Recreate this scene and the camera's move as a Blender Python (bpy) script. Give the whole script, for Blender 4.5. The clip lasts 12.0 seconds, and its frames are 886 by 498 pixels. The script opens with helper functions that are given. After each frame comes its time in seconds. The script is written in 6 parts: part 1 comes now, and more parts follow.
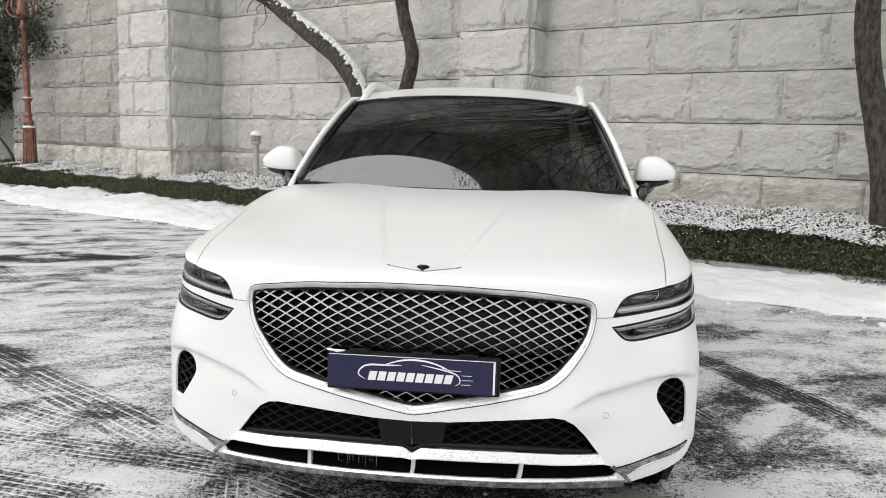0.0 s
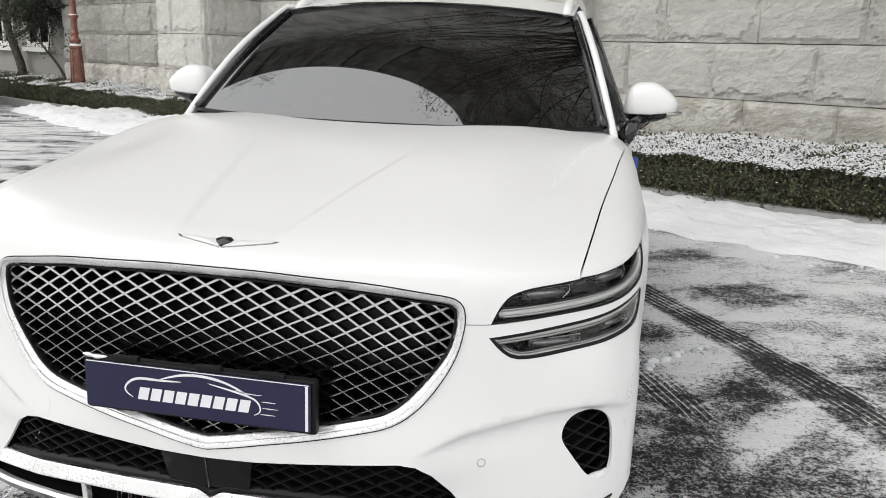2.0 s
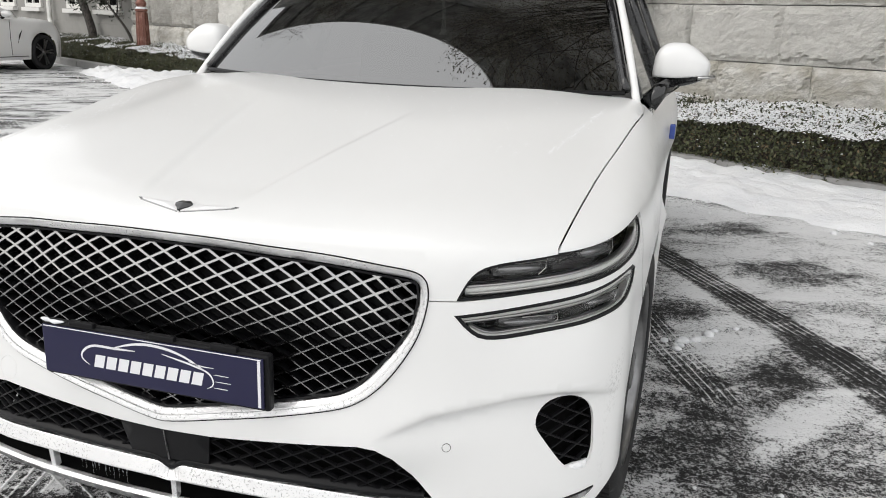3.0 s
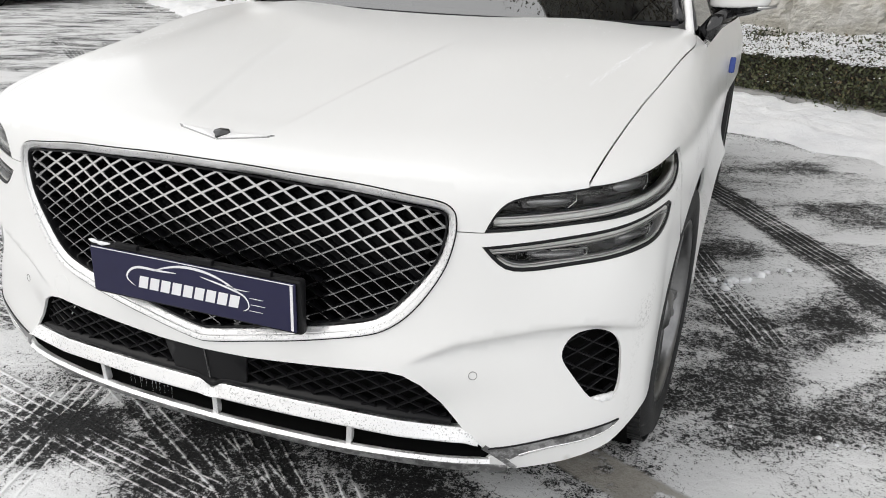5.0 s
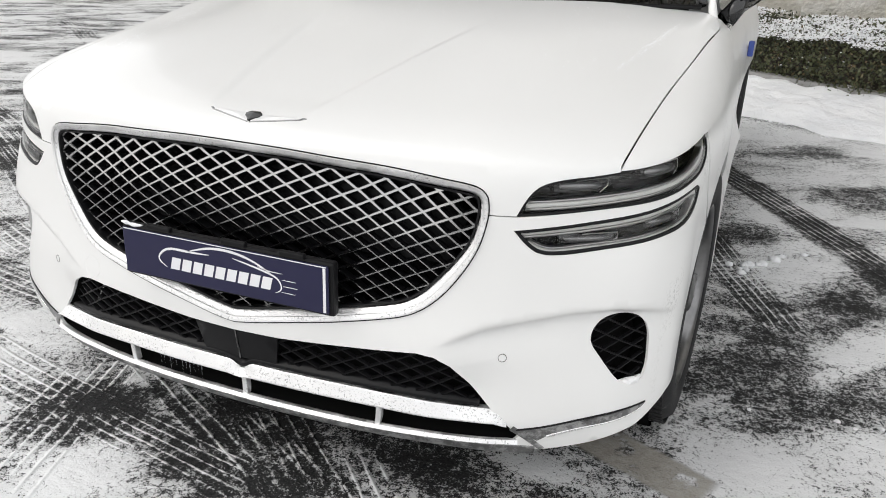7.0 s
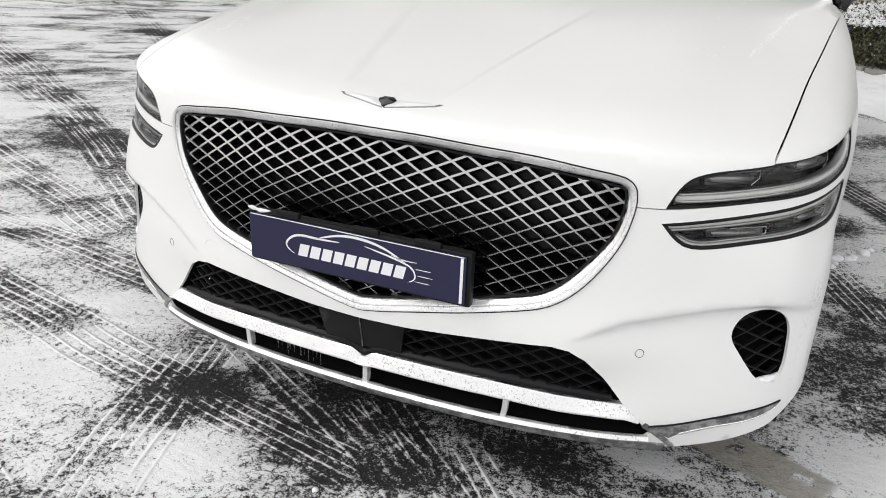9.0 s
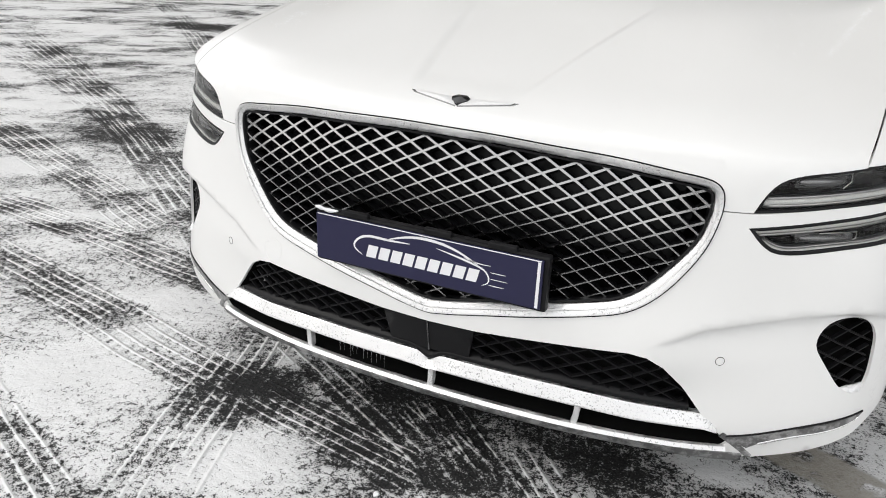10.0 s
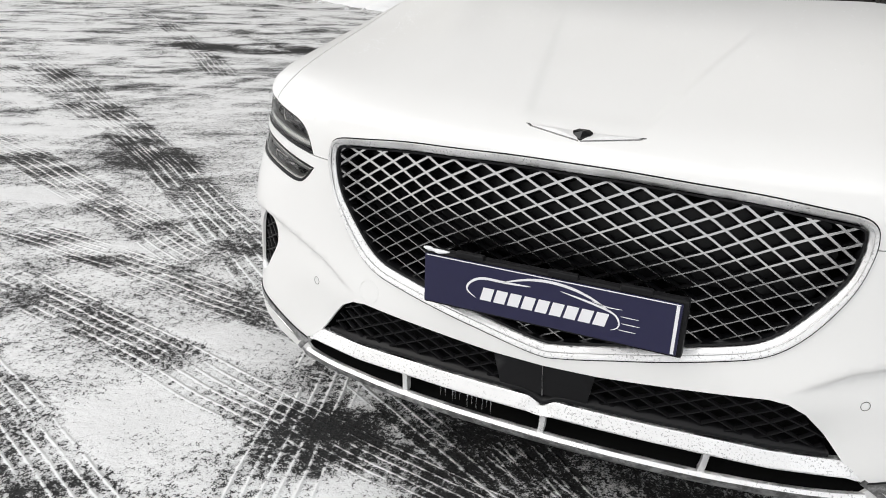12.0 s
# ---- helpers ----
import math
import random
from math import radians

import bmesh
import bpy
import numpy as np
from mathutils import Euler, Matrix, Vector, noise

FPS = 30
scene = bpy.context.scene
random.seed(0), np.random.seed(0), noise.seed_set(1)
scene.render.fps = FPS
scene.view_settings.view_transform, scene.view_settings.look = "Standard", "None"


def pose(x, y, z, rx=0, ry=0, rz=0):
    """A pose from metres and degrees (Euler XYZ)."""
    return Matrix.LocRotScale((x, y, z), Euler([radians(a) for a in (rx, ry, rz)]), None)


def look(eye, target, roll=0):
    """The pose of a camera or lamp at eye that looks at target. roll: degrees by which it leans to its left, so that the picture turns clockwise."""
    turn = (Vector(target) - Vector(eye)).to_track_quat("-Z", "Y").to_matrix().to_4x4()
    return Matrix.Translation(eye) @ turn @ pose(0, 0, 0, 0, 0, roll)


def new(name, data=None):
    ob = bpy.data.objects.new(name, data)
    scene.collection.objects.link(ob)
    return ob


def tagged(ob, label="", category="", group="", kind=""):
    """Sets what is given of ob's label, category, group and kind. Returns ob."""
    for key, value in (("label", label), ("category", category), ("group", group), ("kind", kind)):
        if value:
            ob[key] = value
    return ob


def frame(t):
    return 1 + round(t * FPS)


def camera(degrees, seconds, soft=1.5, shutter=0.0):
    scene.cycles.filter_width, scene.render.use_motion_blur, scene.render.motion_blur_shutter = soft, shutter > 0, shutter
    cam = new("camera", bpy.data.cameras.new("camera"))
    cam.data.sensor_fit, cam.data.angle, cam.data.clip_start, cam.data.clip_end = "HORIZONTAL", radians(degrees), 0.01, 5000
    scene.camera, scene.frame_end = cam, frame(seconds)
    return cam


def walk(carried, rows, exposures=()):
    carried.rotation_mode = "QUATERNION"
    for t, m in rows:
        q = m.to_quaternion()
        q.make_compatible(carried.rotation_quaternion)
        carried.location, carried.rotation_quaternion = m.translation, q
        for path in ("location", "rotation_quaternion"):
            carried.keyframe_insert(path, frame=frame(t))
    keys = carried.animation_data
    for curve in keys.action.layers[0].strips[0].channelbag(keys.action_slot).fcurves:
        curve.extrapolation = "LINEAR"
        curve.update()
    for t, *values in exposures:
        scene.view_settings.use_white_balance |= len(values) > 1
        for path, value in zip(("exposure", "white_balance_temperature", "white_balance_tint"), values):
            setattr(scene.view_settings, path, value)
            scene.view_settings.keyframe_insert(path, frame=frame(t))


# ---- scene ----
cam = camera(58.0, 12.0, soft=0.95)
METRES, EYE, TILT, LEAN, TURN = 2.0, 1.32, 0.0, -0.9, 6.0
ROWS = [
    (0.0, 0.0, 0.0, 0.0, 0.09, -7.75, -0.65),
    (0.5, 0.0419, 0.0769, -0.0039, 0.81, -8.98, -0.74),
    (1.0, 0.1168, 0.1834, -0.0041, 2.11, -10.43, -0.84),
    (1.5, 0.1961, 0.3012, -0.0138, 3.78, -11.93, -0.96),
    (2.0, 0.2862, 0.412, -0.003, 5.83, -13.21, -1.07),
    (2.5, 0.3537, 0.4706, -0.0067, 8.25, -14.42, -1.14),
    (3.0, 0.376, 0.4856, -0.012, 10.65, -15.68, -1.2),
    (5.0, 0.407, 0.4868, -0.014, 15.17, -20.41, -1.07),
    (5.5, 0.4082, 0.4849, -0.012, 15.25, -20.93, -1.09),
    (6.0, 0.4064, 0.4828, -0.0118, 15.3, -21.26, -1.13),
    (6.5, 0.396, 0.4784, -0.0112, 15.38, -21.49, -1.18),
    (7.0, 0.3823, 0.4737, -0.0111, 15.56, -21.69, -1.25),
    (9.0, 0.272, 0.4599, -0.0135, 17.84, -22.92, -1.42),
    (9.5, 0.241, 0.4593, -0.0156, 18.58, -23.25, -1.41),
    (10.0, 0.2118, 0.4625, -0.0147, 19.18, -23.39, -1.36),
    (10.5, 0.1842, 0.4742, -0.0122, 19.53, -23.33, -1.3),
    (11.0, 0.1487, 0.4795, -0.0069, 19.49, -23.12, -1.16),
    (11.5, 0.1091, 0.475, -0.0071, 18.99, -22.8, -1.01),
    (12.0, 0.0709, 0.4698, -0.0073, 17.97, -22.45, -0.87),
]
walk(cam, [(t, pose(0.322, -2.352, EYE, TILT, LEAN, TURN) @ pose(METRES * x, METRES * y, METRES * z, 90 + pitch, roll, yaw)) for t, x, y, z, yaw, pitch, roll in ROWS])

# ---- sky and light: an overcast winter day ----
world = bpy.data.worlds.new("sky")
scene.world = world
world.use_nodes = True
wn, wl = world.node_tree.nodes, world.node_tree.links
wn.clear()
sky = wn.new("ShaderNodeTexSky")
sky.sky_type, sky.sun_disc, sky.sun_elevation, sky.sun_rotation = "NISHITA", False, radians(43), radians(228)
sky.air_density, sky.dust_density = 1.0, 4.0
veil = wn.new("ShaderNodeMix")
veil.data_type = "RGBA"
veil.inputs["Factor"].default_value = 0.88
veil.inputs["B"].default_value = (9.38, 9.38, 9.34, 1)
wl.new(sky.outputs[0], veil.inputs["A"])
back = wn.new("ShaderNodeBackground")
back.inputs["Strength"].default_value = 0.147
wl.new(veil.outputs["Result"], back.inputs["Color"])
wl.new(back.outputs[0], wn.new("ShaderNodeOutputWorld").inputs["Surface"])

sun_data = bpy.data.lights.new("sun", "SUN")
sun_data.energy, sun_data.angle, sun_data.color = 0.8, radians(40), (1.0, 0.98, 0.95)
sun = new("sun", sun_data)
sun.matrix_world = look((-9, -8.2, 11.5), (0, 0, 0))

# ---- materials ----
def material(name, base=(.8, .8, .8), rough=.5, metal=0.0, coat=0.0, spec=.5):
    m = bpy.data.materials.new(name)
    m.use_nodes = True
    p = m.node_tree.nodes["Principled BSDF"]
    p.inputs["Base Color"].default_value = (*base, 1)
    p.inputs["Roughness"].default_value = rough
    p.inputs["Metallic"].default_value = metal
    p.inputs["Coat Weight"].default_value = coat
    p.inputs["Coat Roughness"].default_value = .05
    p.inputs["Specular IOR Level"].default_value = spec
    return m


class Nodes:
    """Shortcuts for building a node tree."""

    def __init__(self, mat):
        self.mat, self.tree = mat, mat.node_tree
        self.shader = self.tree.nodes.get("Principled BSDF")

    def plug(self, value, socket):
        if hasattr(value, "links"):
            self.tree.links.new(value, socket)
        elif isinstance(value, (tuple, list)) and len(value) == 3 and socket.type == "RGBA":
            socket.default_value = (*value, 1)
        else:
            socket.default_value = value

    def coords(self, kind="Object"):
        return self.tree.nodes.new("ShaderNodeTexCoord").outputs[kind]

    def scaled(self, vec, scale=(1, 1, 1), turn=(0, 0, 0), move=(0, 0, 0)):
        n = self.tree.nodes.new("ShaderNodeMapping")
        n.inputs["Scale"].default_value, n.inputs["Rotation"].default_value, n.inputs["Location"].default_value = scale, turn, move
        self.plug(vec, n.inputs["Vector"])
        return n.outputs[0]

    def noise(self, vec, scale, detail=4, rough=.55, warp=0.0):
        n = self.tree.nodes.new("ShaderNodeTexNoise")
        self.plug(vec, n.inputs["Vector"])
        for key, v in (("Scale", scale), ("Detail", detail), ("Roughness", rough), ("Distortion", warp)):
            n.inputs[key].default_value = v
        return n.outputs["Fac"]

    def voronoi(self, vec, scale, out="Distance", feature="F1"):
        n = self.tree.nodes.new("ShaderNodeTexVoronoi")
        n.feature = feature
        self.plug(vec, n.inputs["Vector"])
        n.inputs["Scale"].default_value = scale
        return n.outputs[out]

    def math(self, op, a, b=0.0, c=0.0):
        n = self.tree.nodes.new("ShaderNodeMath")
        n.operation = op
        for v, s in zip((a, b, c), n.inputs):
            self.plug(v, s)
        return n.outputs[0]

    def ramp(self, fac, lo, hi, a=0.0, b=1.0):
        n = self.tree.nodes.new("ShaderNodeMapRange")
        n.interpolation_type = "SMOOTHSTEP"
        for key, v in (("Value", fac), ("From Min", lo), ("From Max", hi), ("To Min", a), ("To Max", b)):
            self.plug(v, n.inputs[key])
        return n.outputs[0]

    def mix(self, fac, a, b):
        n = self.tree.nodes.new("ShaderNodeMix")
        n.data_type = "RGBA"
        self.plug(fac, n.inputs["Factor"])
        self.plug(a, n.inputs["A"])
        self.plug(b, n.inputs["B"])
        return n.outputs["Result"]

    def blend(self, fac, a, b):
        return self.math("ADD", self.math("MULTIPLY", fac, b), self.math("MULTIPLY", self.math("SUBTRACT", 1.0, fac), a))

    def combine(self, x, y, z=0.0):
        n = self.tree.nodes.new("ShaderNodeCombineXYZ")
        for v, s in zip((x, y, z), n.inputs):
            self.plug(v, s)
        return n.outputs[0]

    def axis(self, vec, i):
        n = self.tree.nodes.new("ShaderNodeSeparateXYZ")
        self.plug(vec, n.inputs[0])
        return n.outputs[i]

    def chance(self):
        return self.tree.nodes.new("ShaderNodeObjectInfo").outputs["Random"]

    def island(self):
        return self.tree.nodes.new("ShaderNodeNewGeometry").outputs["Random Per Island"]

    def upward(self):
        return self.axis(self.tree.nodes.new("ShaderNodeNewGeometry").outputs["Normal"], 2)

    def bump(self, height, strength, distance=.01):
        n = self.tree.nodes.new("ShaderNodeBump")
        n.inputs["Strength"].default_value, n.inputs["Distance"].default_value = strength, distance
        self.plug(height, n.inputs["Height"])
        self.plug(n.outputs[0], self.shader.inputs["Normal"])

    def set(self, **values):
        for key, v in values.items():
            self.plug(v, self.shader.inputs[key.replace("_", " ")])


# white pearl paint with a film of frost and drops on it
PAINT = material("white_paint", (.80, .80, .79), .28, 0, .25, .45)
n = Nodes(PAINT)
co = n.coords()
film = n.math("MULTIPLY", n.ramp(n.noise(n.scaled(co, (1, .45, 1)), 6.0, 3, .5, .2), .25, .80), n.ramp(n.upward(), .45, .9))
dirt = n.math("MULTIPLY", n.ramp(n.noise(co, 130, 4, .8), .50, .60), n.ramp(n.noise(n.scaled(co, (1, 1, .6)), 4.5, 4, .6), .50, .62))
dirt = n.math("MULTIPLY", dirt, n.math("MULTIPLY", n.math("MULTIPLY", n.ramp(n.math("ABSOLUTE", n.axis(co, 0)), .875, .915), n.ramp(n.math("ABSOLUTE", n.axis(co, 0)), 1.4, 1.2)), n.ramp(n.axis(co, 2), .98, .80)))
n.set(Base_Color=n.mix(n.math("MULTIPLY", dirt, .6), n.mix(film, (.792, .792, .785), (.804, .804, .799)), (.16, .155, .145)), Roughness=.28)

CHROME = material("chrome", (.78, .78, .78), .12, 1)
n = Nodes(CHROME)
co = n.coords()
wet = n.ramp(n.noise(co, 60, 4, .7), .47, .6)
n.set(Roughness=n.blend(wet, .10, .38), Base_Color=n.mix(wet, (.80, .80, .80), (.70, .70, .70)))
n.bump(n.noise(co, 220, 2), .08, .002)

SNOWY = material("chrome_with_snow_dust", (.8, .8, .8), .3, 1)
n = Nodes(SNOWY)
co = n.coords()
dust = n.math("MULTIPLY", n.ramp(n.noise(co, 170, 5, .8), .44, .58), n.ramp(n.noise(co, 11, 4), .36, .58))
speck = n.math("MULTIPLY", n.ramp(n.noise(co, 210, 3, .7), .56, .64), n.ramp(n.noise(co, 7, 3), .40, .56))
n.set(Metallic=n.math("SUBTRACT", 1.0, dust), Roughness=n.blend(dust, .30, .9), Base_Color=n.mix(n.math("MULTIPLY", speck, .62), n.mix(dust, (.80, .80, .80), (.80, .80, .805)), (.16, .16, .16)))
n.bump(dust, .15, .001)
DARKCHROME = material("dark_chrome", (.43, .43, .43), .18, 1)
n = Nodes(DARKCHROME)
co = n.coords()
n.set(Roughness=n.blend(n.noise(co, 40, 3), .10, .26))
BLACK = material("black_plastic", (.007, .007, .008), .42, spec=.22)
n = Nodes(BLACK)
n.bump(n.noise(n.coords(), 300, 2), .05, .001)
GLOSSBLACK = material("gloss_black", (.008, .008, .009), .12, 0, .5)
n = Nodes(GLOSSBLACK)
n.set(Roughness=n.blend(n.ramp(n.noise(n.coords(), 50, 4), .5, .65), .10, .35))
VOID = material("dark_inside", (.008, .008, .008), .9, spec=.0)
RUBBER = material("tyre_rubber", (.018, .018, .018), .8)
n = Nodes(RUBBER)
grit = n.ramp(n.noise(n.coords(), 30, 5, .7), .55, .75)
n.set(Base_Color=n.mix(grit, (.012, .012, .013), (.07, .07, .07)))
n.bump(n.noise(n.coords(), 120, 3), .3, .003)
ALLOY = material("alloy_rim", (.36, .36, .37), .28, 1)
n = Nodes(ALLOY)
n.set(Base_Color=n.mix(n.noise(n.coords(), 20, 4), (.13, .13, .135), (.30, .30, .30)))
NAVY = material("navy_plate", (.035, .037, .115), .38)
n = Nodes(NAVY)
n.set(Base_Color=n.mix(n.noise(n.coords(), 30, 4), (.011, .0105, .045), (.015, .0145, .053)))
PRINT = material("white_print", (.80, .80, .82), .5)
BLUEPAD = material("blue_foam_pad", (.06, .10, .36), .7)
SIGNAL = material("silver_reflector", (.50, .50, .50), .28, 1)
BULB = material("dim_lens", (.30, .30, .31), .22, .7)
LIPGREY = material("dirty_satin_lip", (.22, .22, .22), .38, .7)
n = Nodes(LIPGREY)
smear = n.ramp(n.noise(n.coords(), 40, 5, .7), .42, .62)
n.set(Base_Color=n.mix(smear, (.16, .16, .16), (.42, .42, .42)), Roughness=n.blend(smear, .28, .6))
CABIN = material("cabin_trim", (.02, .02, .02), .6)
STRIP = material("light_guide", (.80, .80, .79), .30, 0, .2)


def pane(name, tint, rough=.0, ior=1.5, lift=1.0):
    """Clear or tinted glass: lets light through with its tint and mirrors by Fresnel."""
    m = bpy.data.materials.new(name)
    m.use_nodes = True
    t = m.node_tree
    t.nodes.clear()
    clear, gloss, mixed, out = (t.nodes.new(k) for k in ("ShaderNodeBsdfTransparent", "ShaderNodeBsdfGlossy", "ShaderNodeMixShader", "ShaderNodeOutputMaterial"))
    fres = t.nodes.new("ShaderNodeFresnel")
    fres.inputs["IOR"].default_value = ior
    clear.inputs["Color"].default_value = (*tint, 1)
    gloss.inputs["Roughness"].default_value = rough
    gloss.inputs["Color"].default_value = (lift, lift, lift, 1)
    t.links.new(fres.outputs[0], mixed.inputs[0])
    t.links.new(clear.outputs[0], mixed.inputs[1])
    t.links.new(gloss.outputs[0], mixed.inputs[2])
    t.links.new(mixed.outputs[0], out.inputs[0])
    return m


GLASS = pane("tinted_glass", (.05, .055, .055), .0, 3.1)
FILM = material("thin_dirty_chrome", (.50, .50, .50), .25, 1)
BADGEMETAL = material("frosted_badge_silver", (.80, .80, .80), .45, .25)
n = Nodes(BADGEMETAL)
n.set(Base_Color=n.mix(n.noise(n.coords(), 160, 3), (.70, .70, .70), (.84, .84, .84)))
ICE = pane("ice", (.90, .93, .96), .05, 1.6)
LENS = pane("lamp_lens", (.94, .94, .93), .02, 1.38)

SNOW = material("snow", (.88, .885, .90), .85)
n = Nodes(SNOW)
co = n.coords()
n.set(Base_Color=n.mix(n.ramp(n.noise(co, 3, 5, .6), .35, .7), (.89, .895, .905), (.82, .83, .85)))
n.bump(n.math("ADD", n.noise(co, 9, 6, .65), n.math("MULTIPLY", n.noise(co, 70, 3), .25)), .8, .03)

STONE = material("granite_block", (.42, .41, .38), .85)
n = Nodes(STONE)
co = n.coords()
tone = n.chance()
speck = n.noise(co, 95, 3, .8)
cloud = n.noise(co, 3.0, 5, .6)
warm = n.mix(tone, (.64, .628, .595), (.82, .81, .775))
n.set(Base_Color=n.mix(n.ramp(cloud, .3, .75), n.mix(n.ramp(speck, .35, .7), (.47, .455, .42), warm), n.mix(n.ramp(speck, .3, .7), (.60, .585, .545), (.84, .83, .79))))
n.bump(n.math("ADD", n.math("MULTIPLY", n.noise(co, 9, 9, .72, .3), .7), n.math("MULTIPLY", n.noise(co, 60, 4, .75), .40)), .9, .045)
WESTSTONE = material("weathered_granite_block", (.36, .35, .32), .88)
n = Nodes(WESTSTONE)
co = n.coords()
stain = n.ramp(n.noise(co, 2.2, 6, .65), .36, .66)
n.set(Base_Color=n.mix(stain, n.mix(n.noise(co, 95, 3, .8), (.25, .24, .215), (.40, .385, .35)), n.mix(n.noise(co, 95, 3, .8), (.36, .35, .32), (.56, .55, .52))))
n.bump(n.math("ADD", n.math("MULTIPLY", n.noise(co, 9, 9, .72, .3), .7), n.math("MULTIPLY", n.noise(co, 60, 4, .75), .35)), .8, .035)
SMOKED = material("smoked_reflector", (.10, .10, .105), .25, .4, .3)
n = Nodes(SMOKED)
n.set(Base_Color=n.mix(n.ramp(n.noise(n.scaled(n.coords(), (1, 1, 5)), 14, 4), .4, .6), (.012, .012, .013), (.11, .11, .115)))
FOOTSTONE = material("stained_foot_stone", (.33, .30, .24), .9)
n = Nodes(FOOTSTONE)
co = n.coords()
n.set(Base_Color=n.mix(n.ramp(n.noise(co, 2.5, 6, .65), .35, .65), (.46, .435, .375), (.72, .705, .665)))
n.bump(n.noise(co, 14, 8, .72), .9, .04)
JOINT = material("mortar_joint", (.34, .335, .32), .95)
n = Nodes(JOINT)
n.bump(n.noise(n.coords(), 30, 4), .4, .01)
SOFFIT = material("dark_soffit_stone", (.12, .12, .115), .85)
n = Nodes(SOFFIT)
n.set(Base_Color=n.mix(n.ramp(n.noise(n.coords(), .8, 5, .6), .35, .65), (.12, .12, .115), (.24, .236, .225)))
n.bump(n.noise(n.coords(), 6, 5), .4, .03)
PLASTER = material("pale_stucco", (.58, .565, .53), .9)
n = Nodes(PLASTER)
n.set(Base_Color=n.mix(n.noise(n.coords(), 3, 5), (.25, .245, .23), (.34, .332, .31)))
n.bump(n.noise(n.coords(), 60, 3), .2, .005)
WHITEWOOD = material("white_window_paint", (.72, .71, .68), .6)
n = Nodes(WHITEWOOD)
n.bump(n.noise(n.coords(), 30, 3), .1, .003)
KERBSTONE = material("kerb_stone", (.30, .295, .285), .9)
n = Nodes(KERBSTONE)
n.set(Base_Color=n.mix(n.noise(n.coords(), 14, 5), (.20, .20, .195), (.36, .355, .345)))
n.bump(n.noise(n.coords(), 40, 4), .4, .008)
COPPER = material("copper_brown_paint", (.25, .115, .085), .42, .35)
n = Nodes(COPPER)
worn = n.ramp(n.noise(n.coords(), 9, 5, .65), .45, .7)
n.set(Base_Color=n.mix(worn, (.20, .085, .062), (.33, .18, .145)), Roughness=n.blend(worn, .35, .6))
GREYPAINT = material("grey_bollard_paint", (.40, .40, .38), .55)
n = Nodes(GREYPAINT)
n.set(Base_Color=n.mix(n.noise(n.coords(), 12, 4), (.36, .36, .34), (.48, .48, .46)))
BARK = material("tree_bark", (.10, .085, .075), .9)
n = Nodes(BARK)
co = n.scaled(n.coords(), (1, 1, .42))
n.set(Base_Color=n.mix(n.ramp(n.noise(co, 22, 8, .75), .36, .64), (.018, .016, .014), (.100, .088, .078)))
n.bump(n.noise(co, 38, 6, .7), .9, .03)
HEDGELEAF = material("hedge_leaf", (.045, .060, .025), .55)
n = Nodes(HEDGELEAF)
c = n.island()
n.set(Base_Color=n.mix(n.ramp(c, 0, .8), n.mix(n.ramp(c, .0, .3), (.012, .016, .008), (.030, .040, .016)), n.mix(n.ramp(c, .85, 1), (.075, .082, .034), (.14, .10, .05))))
PINELEAF = material("evergreen_needle", (.035, .045, .030), .6)
n = Nodes(PINELEAF)
n.set(Base_Color=n.mix(n.island(), (.018, .024, .017), (.060, .070, .045)))
DRYLEAF = material("withered_leaf", (.10, .085, .06), .7)
n = Nodes(DRYLEAF)
n.set(Base_Color=n.mix(n.island(), (.04, .04, .03), (.22, .20, .155)))
TWIG = material("hedge_twig", (.035, .028, .022), .9)
n = Nodes(TWIG)
n.set(Base_Color=n.mix(n.noise(n.coords(), 20, 3), (.02, .017, .014), (.055, .045, .035)))
# ---- the yard: asphalt under trodden and driven snow ----
YARD = material("snowy_asphalt", (.05, .05, .05), .7)
n = Nodes(YARD)
co = n.coords()
X, Y = n.axis(co, 0), n.axis(co, 1)
wander = n.math("MULTIPLY_ADD", n.noise(co, 1.1, 2), .07, -.035)
ragged = n.math("MULTIPLY_ADD", n.noise(co, 7, 5, .7), .5, -.25)
patchy = n.ramp(n.noise(co, 2.6, 4, .6), .36, .62)


def own_axes(head, x, y):
    """Distances along and across a line at a heading through a point."""
    a = radians(head)
    ahead = n.math("MULTIPLY_ADD", X, math.cos(a), n.math("MULTIPLY_ADD", Y, math.sin(a), -(x * math.cos(a) + y * math.sin(a))))
    across = n.math("MULTIPLY_ADD", X, -math.sin(a), n.math("MULTIPLY_ADD", Y, math.cos(a), x * math.sin(a) - y * math.cos(a)))
    return ahead, across


